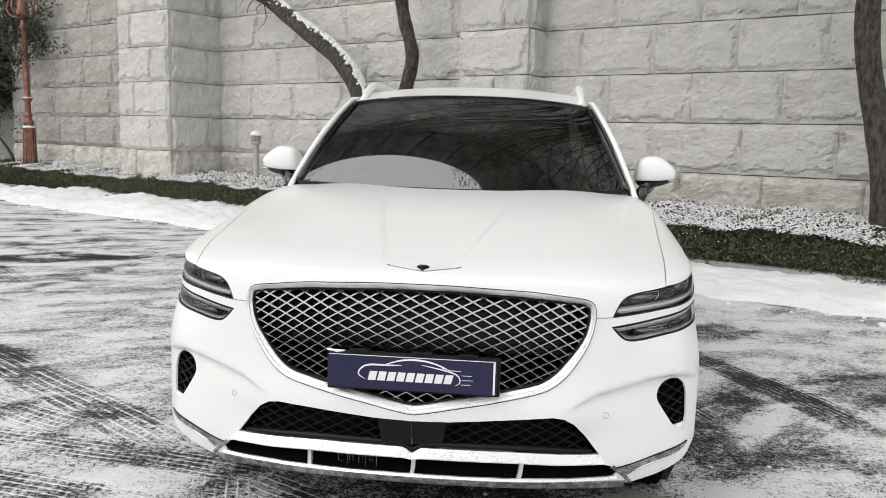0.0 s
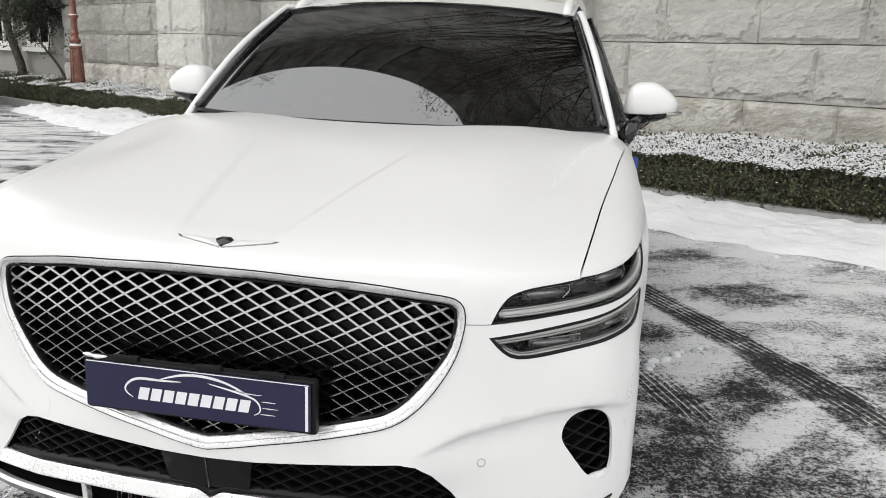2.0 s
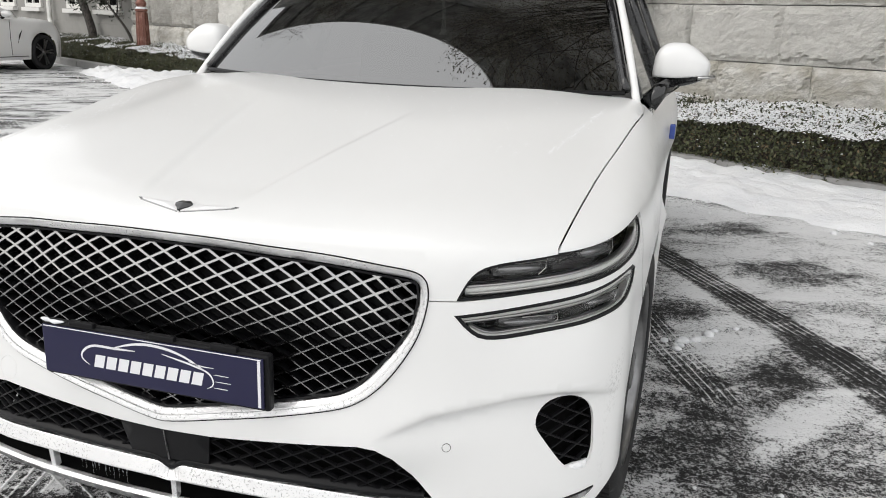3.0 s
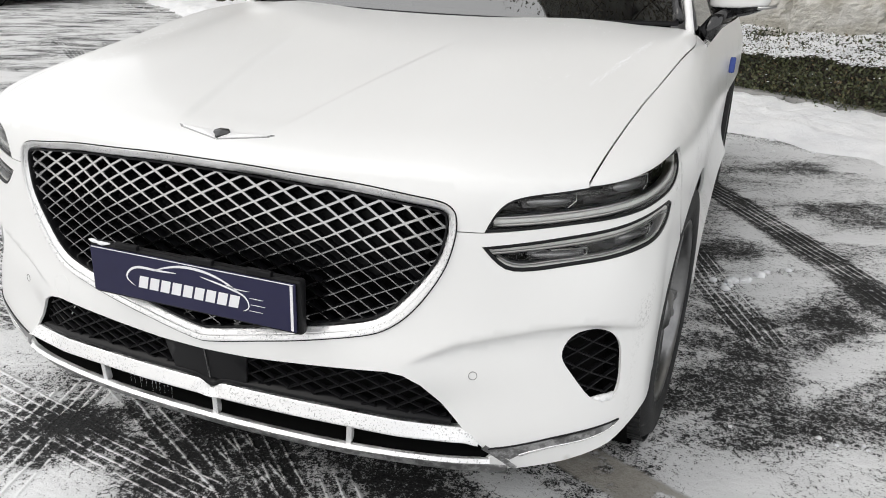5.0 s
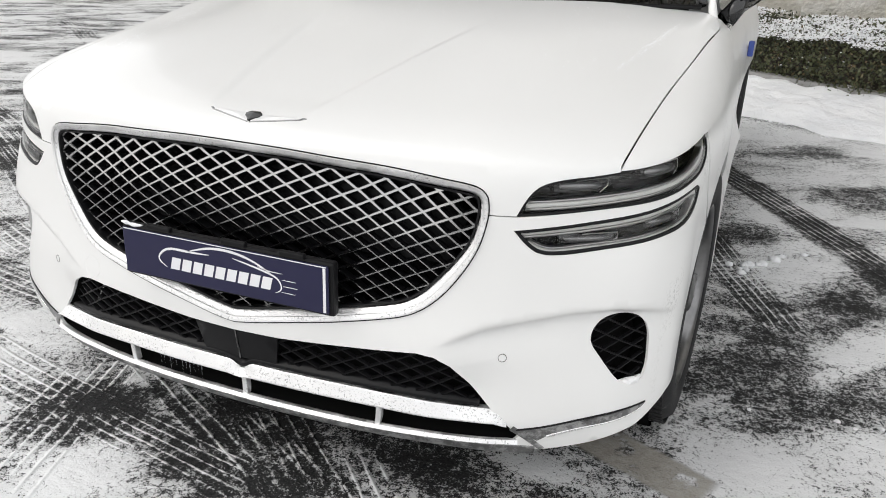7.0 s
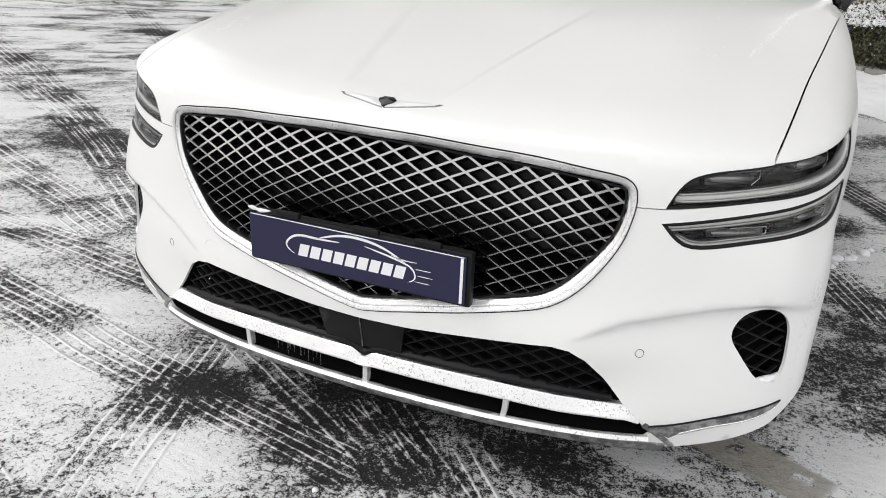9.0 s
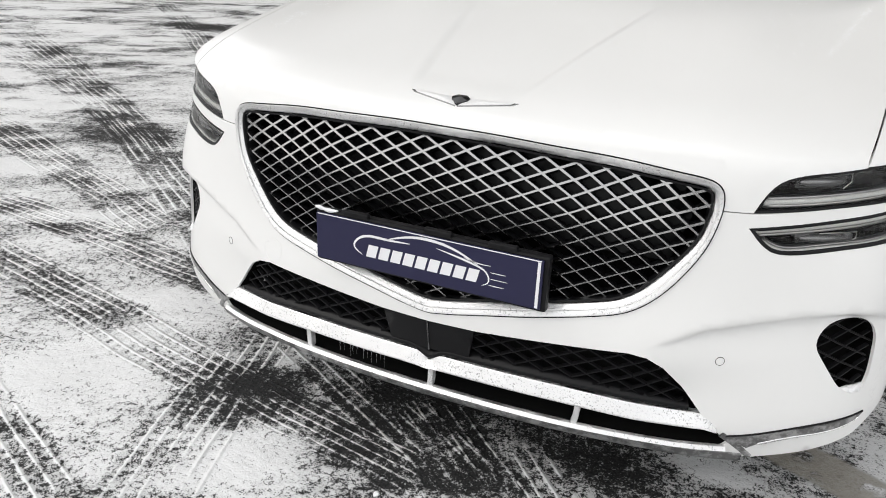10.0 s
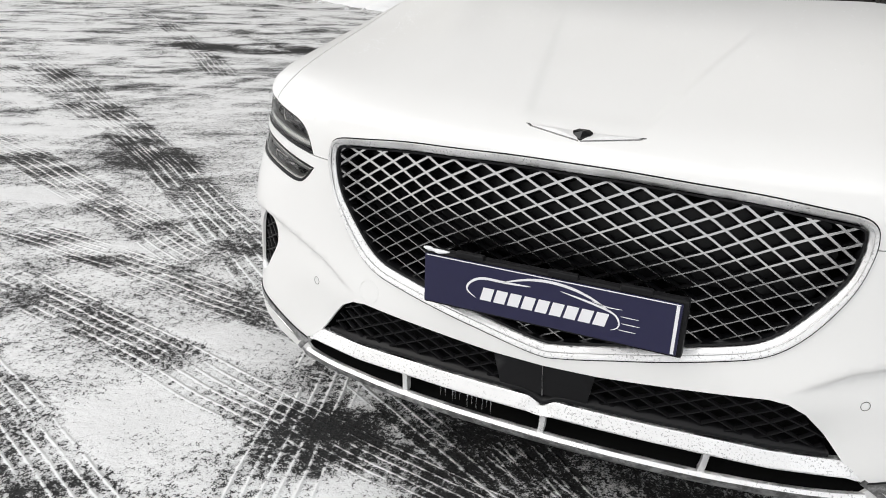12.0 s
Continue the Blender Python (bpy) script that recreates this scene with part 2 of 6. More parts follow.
def wheel_track(head, x, y, wide, half, bend=0.0, lines=6.0):
    """Mask of a wheel track, and the snow ribs that its tread left standing."""
    ahead, across = own_axes(head, x, y)
    across = n.math("MULTIPLY_ADD", n.math("MULTIPLY", ahead, ahead), bend, n.math("ADD", across, wander))
    off = n.math("ADD", n.math("ABSOLUTE", across), n.math("MULTIPLY", ragged, .10))
    mask = n.math("MULTIPLY", n.ramp(off, wide * .54, wide * .38), n.ramp(n.math("ABSOLUTE", ahead), half, half * .72))
    rows = n.math("POWER", n.math("MULTIPLY_ADD", n.math("SINE", n.math("MULTIPLY", n.math("MULTIPLY_ADD", ragged, .012, across), 2 * math.pi * lines / wide)), .5, .5), 6.0)
    nicks = n.math("SINE", n.math("MULTIPLY_ADD", ahead, 2 * math.pi / .042, n.math("MULTIPLY", across, 46.0)))
    return mask, n.math("MULTIPLY", mask, n.math("MULTIPLY_ADD", nicks, .22, rows))


def bare_spot(x, y, rx, ry, head):
    """A patch where the snow has gone."""
    ahead, across = own_axes(head, x, y)
    r = n.math("SQRT", n.math("ADD", n.math("POWER", n.math("DIVIDE", ahead, rx), 2.0), n.math("POWER", n.math("DIVIDE", across, ry), 2.0)))
    return n.ramp(n.math("ADD", r, n.math("MULTIPLY", ragged, 3.0)), 1.45, .25)


TRACKS = [(-32, -3.61, 2.44, .30, 3.4, .012), (-25, -4.4, 2.75, .26, 2.4, .03), (-20, -2.86, 1.37, .26, 1.5, .02), (-12, -1.40, .29, .24, 1.0, .01), (-7, -1.68, .72, .22, 1.2, .03), (-22, -1.25, -.27, .24, .8, .0),
          (108, -.68, .04, .25, .55, .0), (-11, -.33, .08, .18, .35, .0), (-30, -.30, .28, .24, .50, .0), (-41, .06, .12, .22, .40, .0), (-60, 1.36, 2.88, .22, 1.6, .04), (-69, 1.05, 2.0, .20, .55, .0),
          (-48, .55, -.25, .24, .7, .0), (-40, -5.8, 5.6, .28, 2.6, .01), (-8, -5.2, 6.2, .28, 3.4, .01)]
pressed = ribs = None
for row in TRACKS:
    e, r = wheel_track(*row)
    pressed = e if pressed is None else n.math("MAXIMUM", pressed, e)
    ribs = r if ribs is None else n.math("MAXIMUM", ribs, r)
bare = None
for row in [(1.17, 1.12, .42, .24, -75), (1.47, 4.46, .34, .22, 10), (1.72, 3.5, .34, .24, 30), (1.0, 2.48, .30, .15, 40), (1.45, 1.05, .34, .22, 50), (.15, .30, .60, .16, -4), (0, 2.4, .80, 2.6, 0), (1.42, 1.82, .26, .18, 60), (-.62, .18, .18, .20, 20), (-2.9, 1.9, .5, .25, -20), (-5.0, 5.2, .7, .25, 5), (-4.2, 5.6, .6, .2, 0), (2.3, 2.2, .5, .3, 40)]:
    b = bare_spot(*row)
    bare = b if bare is None else n.math("MAXIMUM", bare, b)
fresh = None
for row in [(-.44, -.09, .24, .12, 65), (-1.15, -.01, .30, .22, 25), (-.62, .34, .13, .09, 30), (-1.18, .46, .26, .07, 18), (-1.72, -.02, .22, .08, 20), (.20, .21, .22, .08, -30), (.62, .40, .05, .16, 80), (1.22, 2.16, .30, .14, 25), (1.28, 3.05, .30, .16, 20),
            (1.12, .66, .14, .16, 60), (1.46, .86, .20, .14, 50), (1.50, 1.50, .50, .10, 58), (1.62, 2.98, .22, .07, 12), (1.08, 4.9, .30, .5, 70), (1.9, 4.6, .5, .25, -20), (-2.05, .84, .26, .08, 28), (-2.9, 1.15, .30, .12, 20), (-3.9, 2.0, .5, .12, 30)]:
    b = bare_spot(*row)
    fresh = b if fresh is None else n.math("MAXIMUM", fresh, b)
main_track, _ = wheel_track(-63, 1.42, 2.72, .24, 1.5, .03)
lane_x, lane_y = own_axes(33, 0, 0)
lanes = n.noise(n.combine(n.math("MULTIPLY", lane_x, .75), n.math("MULTIPLY", lane_y, 1.5)), 1.9, 9, .72, .5)
large = n.noise(co, .8, 3, .5, .8)
drift = n.noise(n.combine(n.math("MULTIPLY", lane_x, .7), n.math("MULTIPLY", lane_y, 1.25)), 3.2, 6, .66, .5)
clumps = n.noise(co, 14, 5, .72, .4)
away = n.ramp(X, -1.6, -4.2)
cover = n.math("ADD", n.math("MULTIPLY", large, .50), n.math("MULTIPLY", n.blend(away, drift, n.math("MULTIPLY_ADD", lanes, 1.5, -.24)), 1.45))
cover = n.math("ADD", cover, n.math("MULTIPLY_ADD", clumps, .55, -.275))
cover = n.math("SUBTRACT", cover, n.math("MULTIPLY", n.math("MULTIPLY", pressed, n.math("MULTIPLY_ADD", patchy, .6, .4)), n.math("MULTIPLY_ADD", away, -.12, .34)))
cover = n.math("SUBTRACT", cover, n.math("MULTIPLY", bare, .38))
cover = n.math("ADD", cover, n.math("MULTIPLY", fresh, .32))
cover = n.math("SUBTRACT", cover, n.math("MULTIPLY", main_track, .34))
# snow thinned on the mostly unseen drive before the car, darkening its chrome reflections
cover = n.math("SUBTRACT", cover, n.ramp(Y, -.3, -2.5, 0.0, .10))
cover = n.math("ADD", cover, n.math("MULTIPLY", n.math("MULTIPLY", ribs, n.ramp(n.noise(co, 4.5, 4), .38, .54)), n.math("MULTIPLY_ADD", away, -.24, .56)))
cover = n.math("ADD", cover, n.ramp(X, .8, 1.3, .0, .05))
# thin snow lies as single grains between the stones, thick snow is even
grain = n.math("ADD", n.math("MULTIPLY", n.noise(co, 48, 4, .65, .6), .42), n.math("ADD", n.math("MULTIPLY", n.noise(co, 105, 3, .7), .34), n.math("MULTIPLY", n.noise(co, 210, 3, .75), .24)))
share = n.math("MULTIPLY_ADD", cover, 1.35, -1.09)
snowy = n.ramp(n.math("ADD", share, n.math("MULTIPLY", n.math("MULTIPLY_ADD", grain, 6.0, -3.0), n.math("MULTIPLY_ADD", away, -.5, 1.0))), -.22, .30)
snowy = n.math("MULTIPLY", snowy, n.ramp(share, -.45, .50, .50, 1.0))
gravel = n.mix(n.ramp(n.noise(co, 140, 3, .7), .3, .7), (.008, .008, .009), (.036, .036, .036))
ahead, across = own_axes(-25, .86, .54)
slab_mask = n.math("MULTIPLY", n.ramp(n.math("ADD", n.math("ABSOLUTE", across), n.math("MULTIPLY", ragged, .05)), .085, .065), n.ramp(n.math("ADD", n.math("ABSOLUTE", ahead), n.math("MULTIPLY", ragged, .08)), .21, .18))
slab_mask = n.math("MULTIPLY", slab_mask, n.ramp(n.noise(co, 9, 5), .34, .44))
snowy = n.math("MULTIPLY", snowy, n.math("SUBTRACT", 1.0, n.math("MULTIPLY", slab_mask, .85)))
gravel = n.mix(slab_mask, gravel, n.mix(n.noise(co, 30, 5, .7), (.24, .22, .185), (.42, .40, .36)))
n.set(Base_Color=n.mix(snowy, gravel, n.mix(n.noise(co, 5, 4), (.66, .665, .67), (.83, .835, .84))), Roughness=n.blend(snowy, .75, .9), Specular_IOR_Level=.18)
n.bump(n.math("ADD", n.math("MULTIPLY", cover, 1.0), n.math("MULTIPLY", n.noise(co, 150, 3), .12)), .5, .02)
# ---- the shape of the parked car: plan curve, front face and crown ----
def smooth(a, b, v):
    v = min(1.0, max(0.0, (v - a) / (b - a)))
    return v * v * (3 - 2 * v)


def spline(points):
    """A natural cubic spline through points; returns f(arc length) and the length at each point."""
    p = np.array(points, float)
    s = np.concatenate(([0], np.cumsum(np.linalg.norm(np.diff(p, axis=0), axis=1))))
    n, h = len(s), np.diff(s)
    a, r = np.eye(n), np.zeros_like(p)
    for i in range(1, n - 1):
        a[i, i - 1:i + 2] = h[i - 1], 2 * (h[i - 1] + h[i]), h[i]
        r[i] = 6 * ((p[i + 1] - p[i]) / h[i] - (p[i] - p[i - 1]) / h[i - 1])
    m = np.linalg.solve(a, r)

    def f(v):
        i = min(n - 2, max(0, int(np.searchsorted(s, v)) - 1))
        u, w = s[i + 1] - v, v - s[i]
        return (m[i] * u ** 3 + m[i + 1] * w ** 3) / (6 * h[i]) + (p[i] / h[i] - m[i] * h[i] / 6) * u + (p[i + 1] / h[i] - m[i + 1] * h[i] / 6) * w
    return f, s


HALF = [(0, 0), (.17, .004), (.33, .016), (.47, .036), (.58, .062), (.67, .102), (.755, .163), (.832, .240), (.882, .328), (.910, .43), (.926, .56),
        (.942, .8), (.944, 1.1), (.936, 1.6), (.932, 2.3), (.938, 3.1), (.95, 3.8), (.925, 4.2), (.85, 4.5), (.65, 4.65), (.35, 4.70), (0, 4.715)]
plan, plan_s = spline([(-x, y) for x, y in HALF[1:4][::-1]] + HALF)
PLAN0 = plan_s[3]
LEN = plan_s[-1] - PLAN0
LEAN_Z = [.15, .22, .29, .36, .42, .48, .54, .60, .70, .80, .86, .92]
LEAN_Y = [.085, .035, .006, -.004, -.014, -.022, -.014, -.004, .006, .014, .020, .034]
lean_curve, lean_s = spline(list(zip(LEAN_Z, LEAN_Y)))


def lean_y(z):
    return float(np.interp(z, LEAN_TZ, LEAN_TY))


_t = [lean_curve(v) for v in np.linspace(0, lean_s[-1], 200)]
LEAN_TZ, LEAN_TY = [q[0] for q in _t], [q[1] for q in _t]


def crease_z(a):
    """Height of the fold that runs out over the side vents."""
    return float(np.interp(a, [.42, .50, .566, .654, .74, .827, .877, .95], [.500, .534, .564, .584, .602, .609, .602, .585]))


def skin(s, z):
    """The car's outer skin below the shoulder: s runs round the plan from the middle of the nose, z up."""
    a = abs(s)
    x, y = plan(PLAN0 + a)
    y += lean_y(z) * (1 - smooth(.6, 1.15, a))
    tuck = .035 * smooth(.75, 1.0, z) ** 2 + .05 * smooth(.38, .15, z) ** 2
    tuck += .07 * smooth(.90, 1.10, z) ** 1.5
    side = smooth(.9, 1.3, a) * smooth(LEN, LEN - .8, a)
    tuck += side * smooth(1.75, 2.1, a) * (.036 * smooth(.72, .60, z) * smooth(.28, .45, z)) - side * .02 * smooth(.36, .28, z)
    x *= 1 - tuck
    # hollow below the crease that runs out to the side vents
    crease = crease_z(a)
    hollow = .024 * smooth(crease + .002, crease - .019, z) * smooth(crease - .26, crease - .10, z) * smooth(.44, .60, a) * smooth(1.0, .86, a)
    # the bumper corners stand fuller than the lamps above them
    hollow -= .040 * smooth(.84, .60, z) * smooth(.62, .90, a) * smooth(1.16, .96, a)
    d = 1e-4
    x2, y2 = plan(PLAN0 + a + d)
    x1, y1 = plan(PLAN0 + a)
    nx, ny = (y2 - y1) / d, -(x2 - x1) / d
    x, y = x - nx * hollow, y - ny * hollow
    return (math.copysign(x, s) if s else x, y, z)


def shoulder(s):
    """Height at which the front and the sides turn over into the bonnet and wings."""
    a = abs(s)
    return .899 - .010 * smooth(.3, .8, a) + .033 * smooth(.8, 1.2, a) + .028 * smooth(1.15, 2.2, a)


_e = [skin(v, shoulder(v)) for v in np.linspace(0, LEN / 2, 220)]
EDGE_X, EDGE_Y = np.array([q[0] for q in _e]), np.array([q[1] for q in _e])
EDGE_S = np.linspace(0, LEN / 2, 220)


def crown(x, y):
    """Height of the bonnet and wings over the plan."""
    a = abs(x)
    d2 = (EDGE_X - a) ** 2 + (EDGE_Y - y) ** 2
    i = int(np.argmin(d2))
    # distance to the edge line, refined along its two neighbours
    best = 9.0
    for j in (max(0, i - 1), min(len(EDGE_X) - 2, i)):
        ex, ey = EDGE_X[j + 1] - EDGE_X[j], EDGE_Y[j + 1] - EDGE_Y[j]
        k = min(1, max(0, ((a - EDGE_X[j]) * ex + (y - EDGE_Y[j]) * ey) / (ex * ex + ey * ey)))
        dist = math.hypot(a - EDGE_X[j] - k * ex, y - EDGE_Y[j] - k * ey)
        if dist < best:
            best, se = dist, EDGE_S[j] + k * (EDGE_S[1] - EDGE_S[0])
    z0 = shoulder(se)
    dome = .926 + .188 * (1 - (1 - min(1, max(0, y - .06) / 1.35)) ** 1.55)
    dome -= (.045 * smooth(.45, .95, a) + .012 * (a / .9) ** 2) * (1 - .5 * smooth(.7, 1.25, y))
    dome -= .0052 * smooth(.106 + .19 * y, .082 + .19 * y, a) * smooth(.08, .2, y) * smooth(1.0, .5, y)
    dome += .003 * smooth(.2, .40, a) * smooth(.68, .42, a) * smooth(.15, .6, y)
    dome -= .004 * smooth(.16, .04, abs(a - .66 - .06 * y)) * smooth(.4, .8, y)
    r = .16 - .03 * smooth(.6, 1.2, se) - .02 * smooth(.0, .4, .4 - a)
    q = min(1.0, best / r)
    return z0 + (dome - z0) * (1 - (1 - q) ** 2.6) ** (1 / 1.6), se

# ---- builders ----
def mesh_ob(name, verts, faces, mat, parent=None, label="", soft=True):
    me = bpy.data.meshes.new(name)
    me.from_pydata([tuple(map(float, v)) for v in verts], [], faces)
    me.materials.append(mat)
    if soft:
        me.shade_smooth()
    me.update()
    ob = new(name, me)
    ob.parent = parent
    if label:
        ob["label"] = label
    return ob


def part(name, bm, mat, parent, label="", soft=False):
    """Links a bmesh as one mesh object under a thing or a part."""
    me = bpy.data.meshes.new(name)
    bm.to_mesh(me)
    bm.free()
    me.materials.append(mat)
    if soft:
        me.shade_smooth()
    ob = new(name, me)
    ob.parent = parent
    if label:
        ob["label"] = label
    return ob


def block(size, at=(0, 0, 0), bevel=.0, turn=None, segments=2):
    """A bevelled box as a bmesh, its middle at a point."""
    bm = bmesh.new()
    bmesh.ops.create_cube(bm, size=1, matrix=Matrix.Diagonal((*size, 1)))
    if bevel:
        bmesh.ops.bevel(bm, geom=bm.edges[:], offset=bevel, segments=segments, affect="EDGES", profile=.6)
    bm.transform(Matrix.Translation(at) @ (turn or Matrix()))
    return bm


def lathe(profile, sides=24, at=(0, 0, 0), turn=None, caps=True):
    """A turned shape from (radius, height) pairs."""
    bm = bmesh.new()
    rings = [[bm.verts.new((r * math.cos(2 * math.pi * i / sides), r * math.sin(2 * math.pi * i / sides), z)) for i in range(sides)] for r, z in profile]
    for a, b in zip(rings, rings[1:]):
        for i in range(sides):
            bm.faces.new((a[i], a[(i + 1) % sides], b[(i + 1) % sides], b[i]))
    if caps:
        bm.faces.new(rings[0][::-1])
        bm.faces.new(rings[-1])
    bm.transform(Matrix.Translation(at) @ (turn or Matrix()))
    return bm


def tube(path, radii, sides=8, caps=True):
    """Verts and faces of a tube along a path, with a radius at each point."""
    path = [Vector(p) for p in path]
    verts, faces = [], []
    for i, p in enumerate(path):
        d = (path[min(i + 1, len(path) - 1)] - path[max(i - 1, 0)]).normalized()
        u = d.cross(Vector((0, 0, 1)) if abs(d.z) < .9 else Vector((1, 0, 0))).normalized()
        v = d.cross(u)
        r = radii[i] if hasattr(radii, "__len__") else radii
        verts += [p + (u * math.cos(2 * math.pi * k / sides) + v * math.sin(2 * math.pi * k / sides)) * r for k in range(sides)]
    for i in range(len(path) - 1):
        for k in range(sides):
            a, b = i * sides + k, i * sides + (k + 1) % sides
            faces.append((a, b, b + sides, a + sides))
    if caps:
        faces += [tuple(range(sides))[::-1], tuple(range(len(verts) - sides, len(verts)))]
    return verts, faces


def merged(*pieces):
    """Joins (verts, faces) pairs into one."""
    verts, faces = [], []
    for v, f in pieces:
        faces += [tuple(i + len(verts) for i in q) for q in f]
        verts += list(v)
    return verts, faces


def curve_points(points, count):
    f, s = spline(points)
    return [tuple(f(v)) for v in np.linspace(0, s[-1], count)]


# ---- the wall's own plan: u along it, v out from it, z up ----
WALL_TURN = radians(-29.5)
WALL_AT = Vector((2.2, 8.1, 0))
WALL_U, WALL_V = Vector((math.cos(WALL_TURN), math.sin(WALL_TURN), 0)), Vector((math.sin(WALL_TURN), -math.cos(WALL_TURN), 0))


def along(u, v, z):
    return WALL_AT + WALL_U * u + WALL_V * v + Vector((0, 0, z))


def wall_pose(u, v, z, turn=0):
    """A pose at the wall's plan: x along it, -y out from it."""
    return Matrix.Translation(along(u, v, z)) @ pose(0, 0, 0, 0, 0, math.degrees(WALL_TURN) + turn)


def slab(name, u0, u1, v0, v1, z0, z1, mat, parent=None):
    bm = block((u1 - u0, v1 - v0, z1 - z0), ((u0 + u1) / 2, -(v0 + v1) / 2, (z0 + z1) / 2), .006)
    bm.transform(wall_pose(0, 0, 0))
    return part(name, bm, mat, parent)


# the ground: one sheet to the horizon
ground = tagged(mesh_ob("ground", [(-400, -400, 0), (400, -400, 0), (400, 400, 0), (-400, 400, 0)], [(0, 1, 2, 3)], YARD, soft=False),
                "dark asphalt yard half covered with driven snow and tyre tracks", "ground", kind="structure")
COURSE = .615
wall_north = tagged(slab("wall_north", -11.4, 12, -.6, -.06, 0, 6.4, JOINT), "tall grey wall of rock-faced granite blocks", "wall", kind="structure")
wall_west = tagged(slab("wall_west", -15.6, -10.2, -.6, .46, 0, 6.4, JOINT), "grey rock-faced granite wall beside the buttress", "wall", kind="structure")
# a broad canopy roof overhead: its edge runs over the car, mirrored in the windscreen and the bonnet
CANOPY_Z, CANOPY_EDGE = 21.0, 5.1
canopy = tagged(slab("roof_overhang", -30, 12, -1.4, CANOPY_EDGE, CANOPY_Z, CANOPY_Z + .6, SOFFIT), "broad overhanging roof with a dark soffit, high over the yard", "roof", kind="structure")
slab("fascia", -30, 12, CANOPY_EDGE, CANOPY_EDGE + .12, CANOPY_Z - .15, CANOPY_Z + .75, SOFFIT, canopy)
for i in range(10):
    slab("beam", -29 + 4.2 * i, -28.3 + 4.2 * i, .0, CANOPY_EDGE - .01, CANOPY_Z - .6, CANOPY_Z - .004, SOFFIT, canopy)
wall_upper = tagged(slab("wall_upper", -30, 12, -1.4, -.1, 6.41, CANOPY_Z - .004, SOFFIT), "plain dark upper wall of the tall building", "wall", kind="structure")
buttress_north = tagged(slab("wall_buttress_1", -10.22, -8.86, -.4, 1.12, 0, 6.4, JOINT), "broad granite buttress standing out from the wall", "wall", kind="structure")
buttress_east = tagged(slab("wall_buttress_2", -3.07, -2.02, -.4, .37, 0, 6.4, JOINT), "shallow granite buttress on the wall", "wall", kind="structure")

# ---- car panels: flat outlines laid on the curved skin ----
from mathutils import geometry


def inside(p, poly):
    x, y = p
    hit = False
    for (x1, y1), (x2, y2) in zip(poly, poly[1:] + poly[:1]):
        if (y1 > y) != (y2 > y) and x < (x2 - x1) * (y - y1) / (y2 - y1) + x1:
            hit = not hit
    return hit


def fine(poly, step):
    """The closed outline with points no further apart than step."""
    res = []
    for a, b in zip(poly, poly[1:] + poly[:1]):
        k = max(1, math.ceil(math.dist(a, b) / step))
        res += [(a[0] + (b[0] - a[0]) * i / k, a[1] + (b[1] - a[1]) * i / k) for i in range(k)]
    return res


def rounded(poly, count=40):
    """A closed smooth curve through a few points."""
    n0 = len(poly)
    f, s = spline(poly[-2:] + poly + poly[:3])
    return [tuple(f(v)) for v in np.linspace(s[2], s[2 + n0], count, endpoint=False)]


def mirrored(poly):
    return [(-a, b) for a, b in poly][::-1]


def normal_of(fmap, u, v, d=2e-3):
    a = Vector(fmap(u + d, v)) - Vector(fmap(u - d, v))
    b = Vector(fmap(u, v + d)) - Vector(fmap(u, v - d))
    return a.cross(b).normalized()


def panel(outline, holes, fmap, step, sink=0.0, sign=1, folds=()):
    """Verts and faces of a sheet cut to the outline, with holes, laid on fmap(u, v)."""
    loops = [fine(outline, step)] + [fine(h, step) for h in holes]
    pts, edges = [], []
    for lp in loops:
        edges += [(len(pts) + i, len(pts) + (i + 1) % len(lp)) for i in range(len(lp))]
        pts += lp
    pts += [p for p in folds if inside(p, outline) and not any(inside(p, h) for h in holes) and min(math.dist(p, q) for q in pts) > .004]
    border = np.array(pts)
    us, vs = [p[0] for p in outline], [p[1] for p in outline]
    for i in range(int((max(us) - min(us)) / step) + 1):
        for j in range(int((max(vs) - min(vs)) / step) + 1):
            p = (min(us) + (i + .5 * (j % 2)) * step, min(vs) + j * step)
            if np.min((border[:, 0] - p[0]) ** 2 + (border[:, 1] - p[1]) ** 2) < (.45 * step) ** 2:
                continue
            if inside(p, outline) and not any(inside(p, h) for h in holes):
                pts.append(p)
    co2, _, tri, *_ = geometry.delaunay_2d_cdt([Vector(p) for p in pts], edges, [], 0, 1e-6)
    verts, faces = [], []
    for p in co2:
        q = Vector(fmap(p[0], p[1]))
        if sink:
            q -= normal_of(fmap, p[0], p[1]) * sink * sign
        verts.append(q)
    for f in tri:
        c = (sum(co2[i][0] for i in f) / 3, sum(co2[i][1] for i in f) / 3)
        if inside(c, outline) and not any(inside(c, h) for h in holes):
            f = tuple(f)
            w = (verts[f[1]] - verts[f[0]]).cross(verts[f[2]] - verts[f[0]])
            want = normal_of(fmap, *c) * sign
            faces.append(f if w.dot(want) > 0 else f[::-1])
    return verts, faces


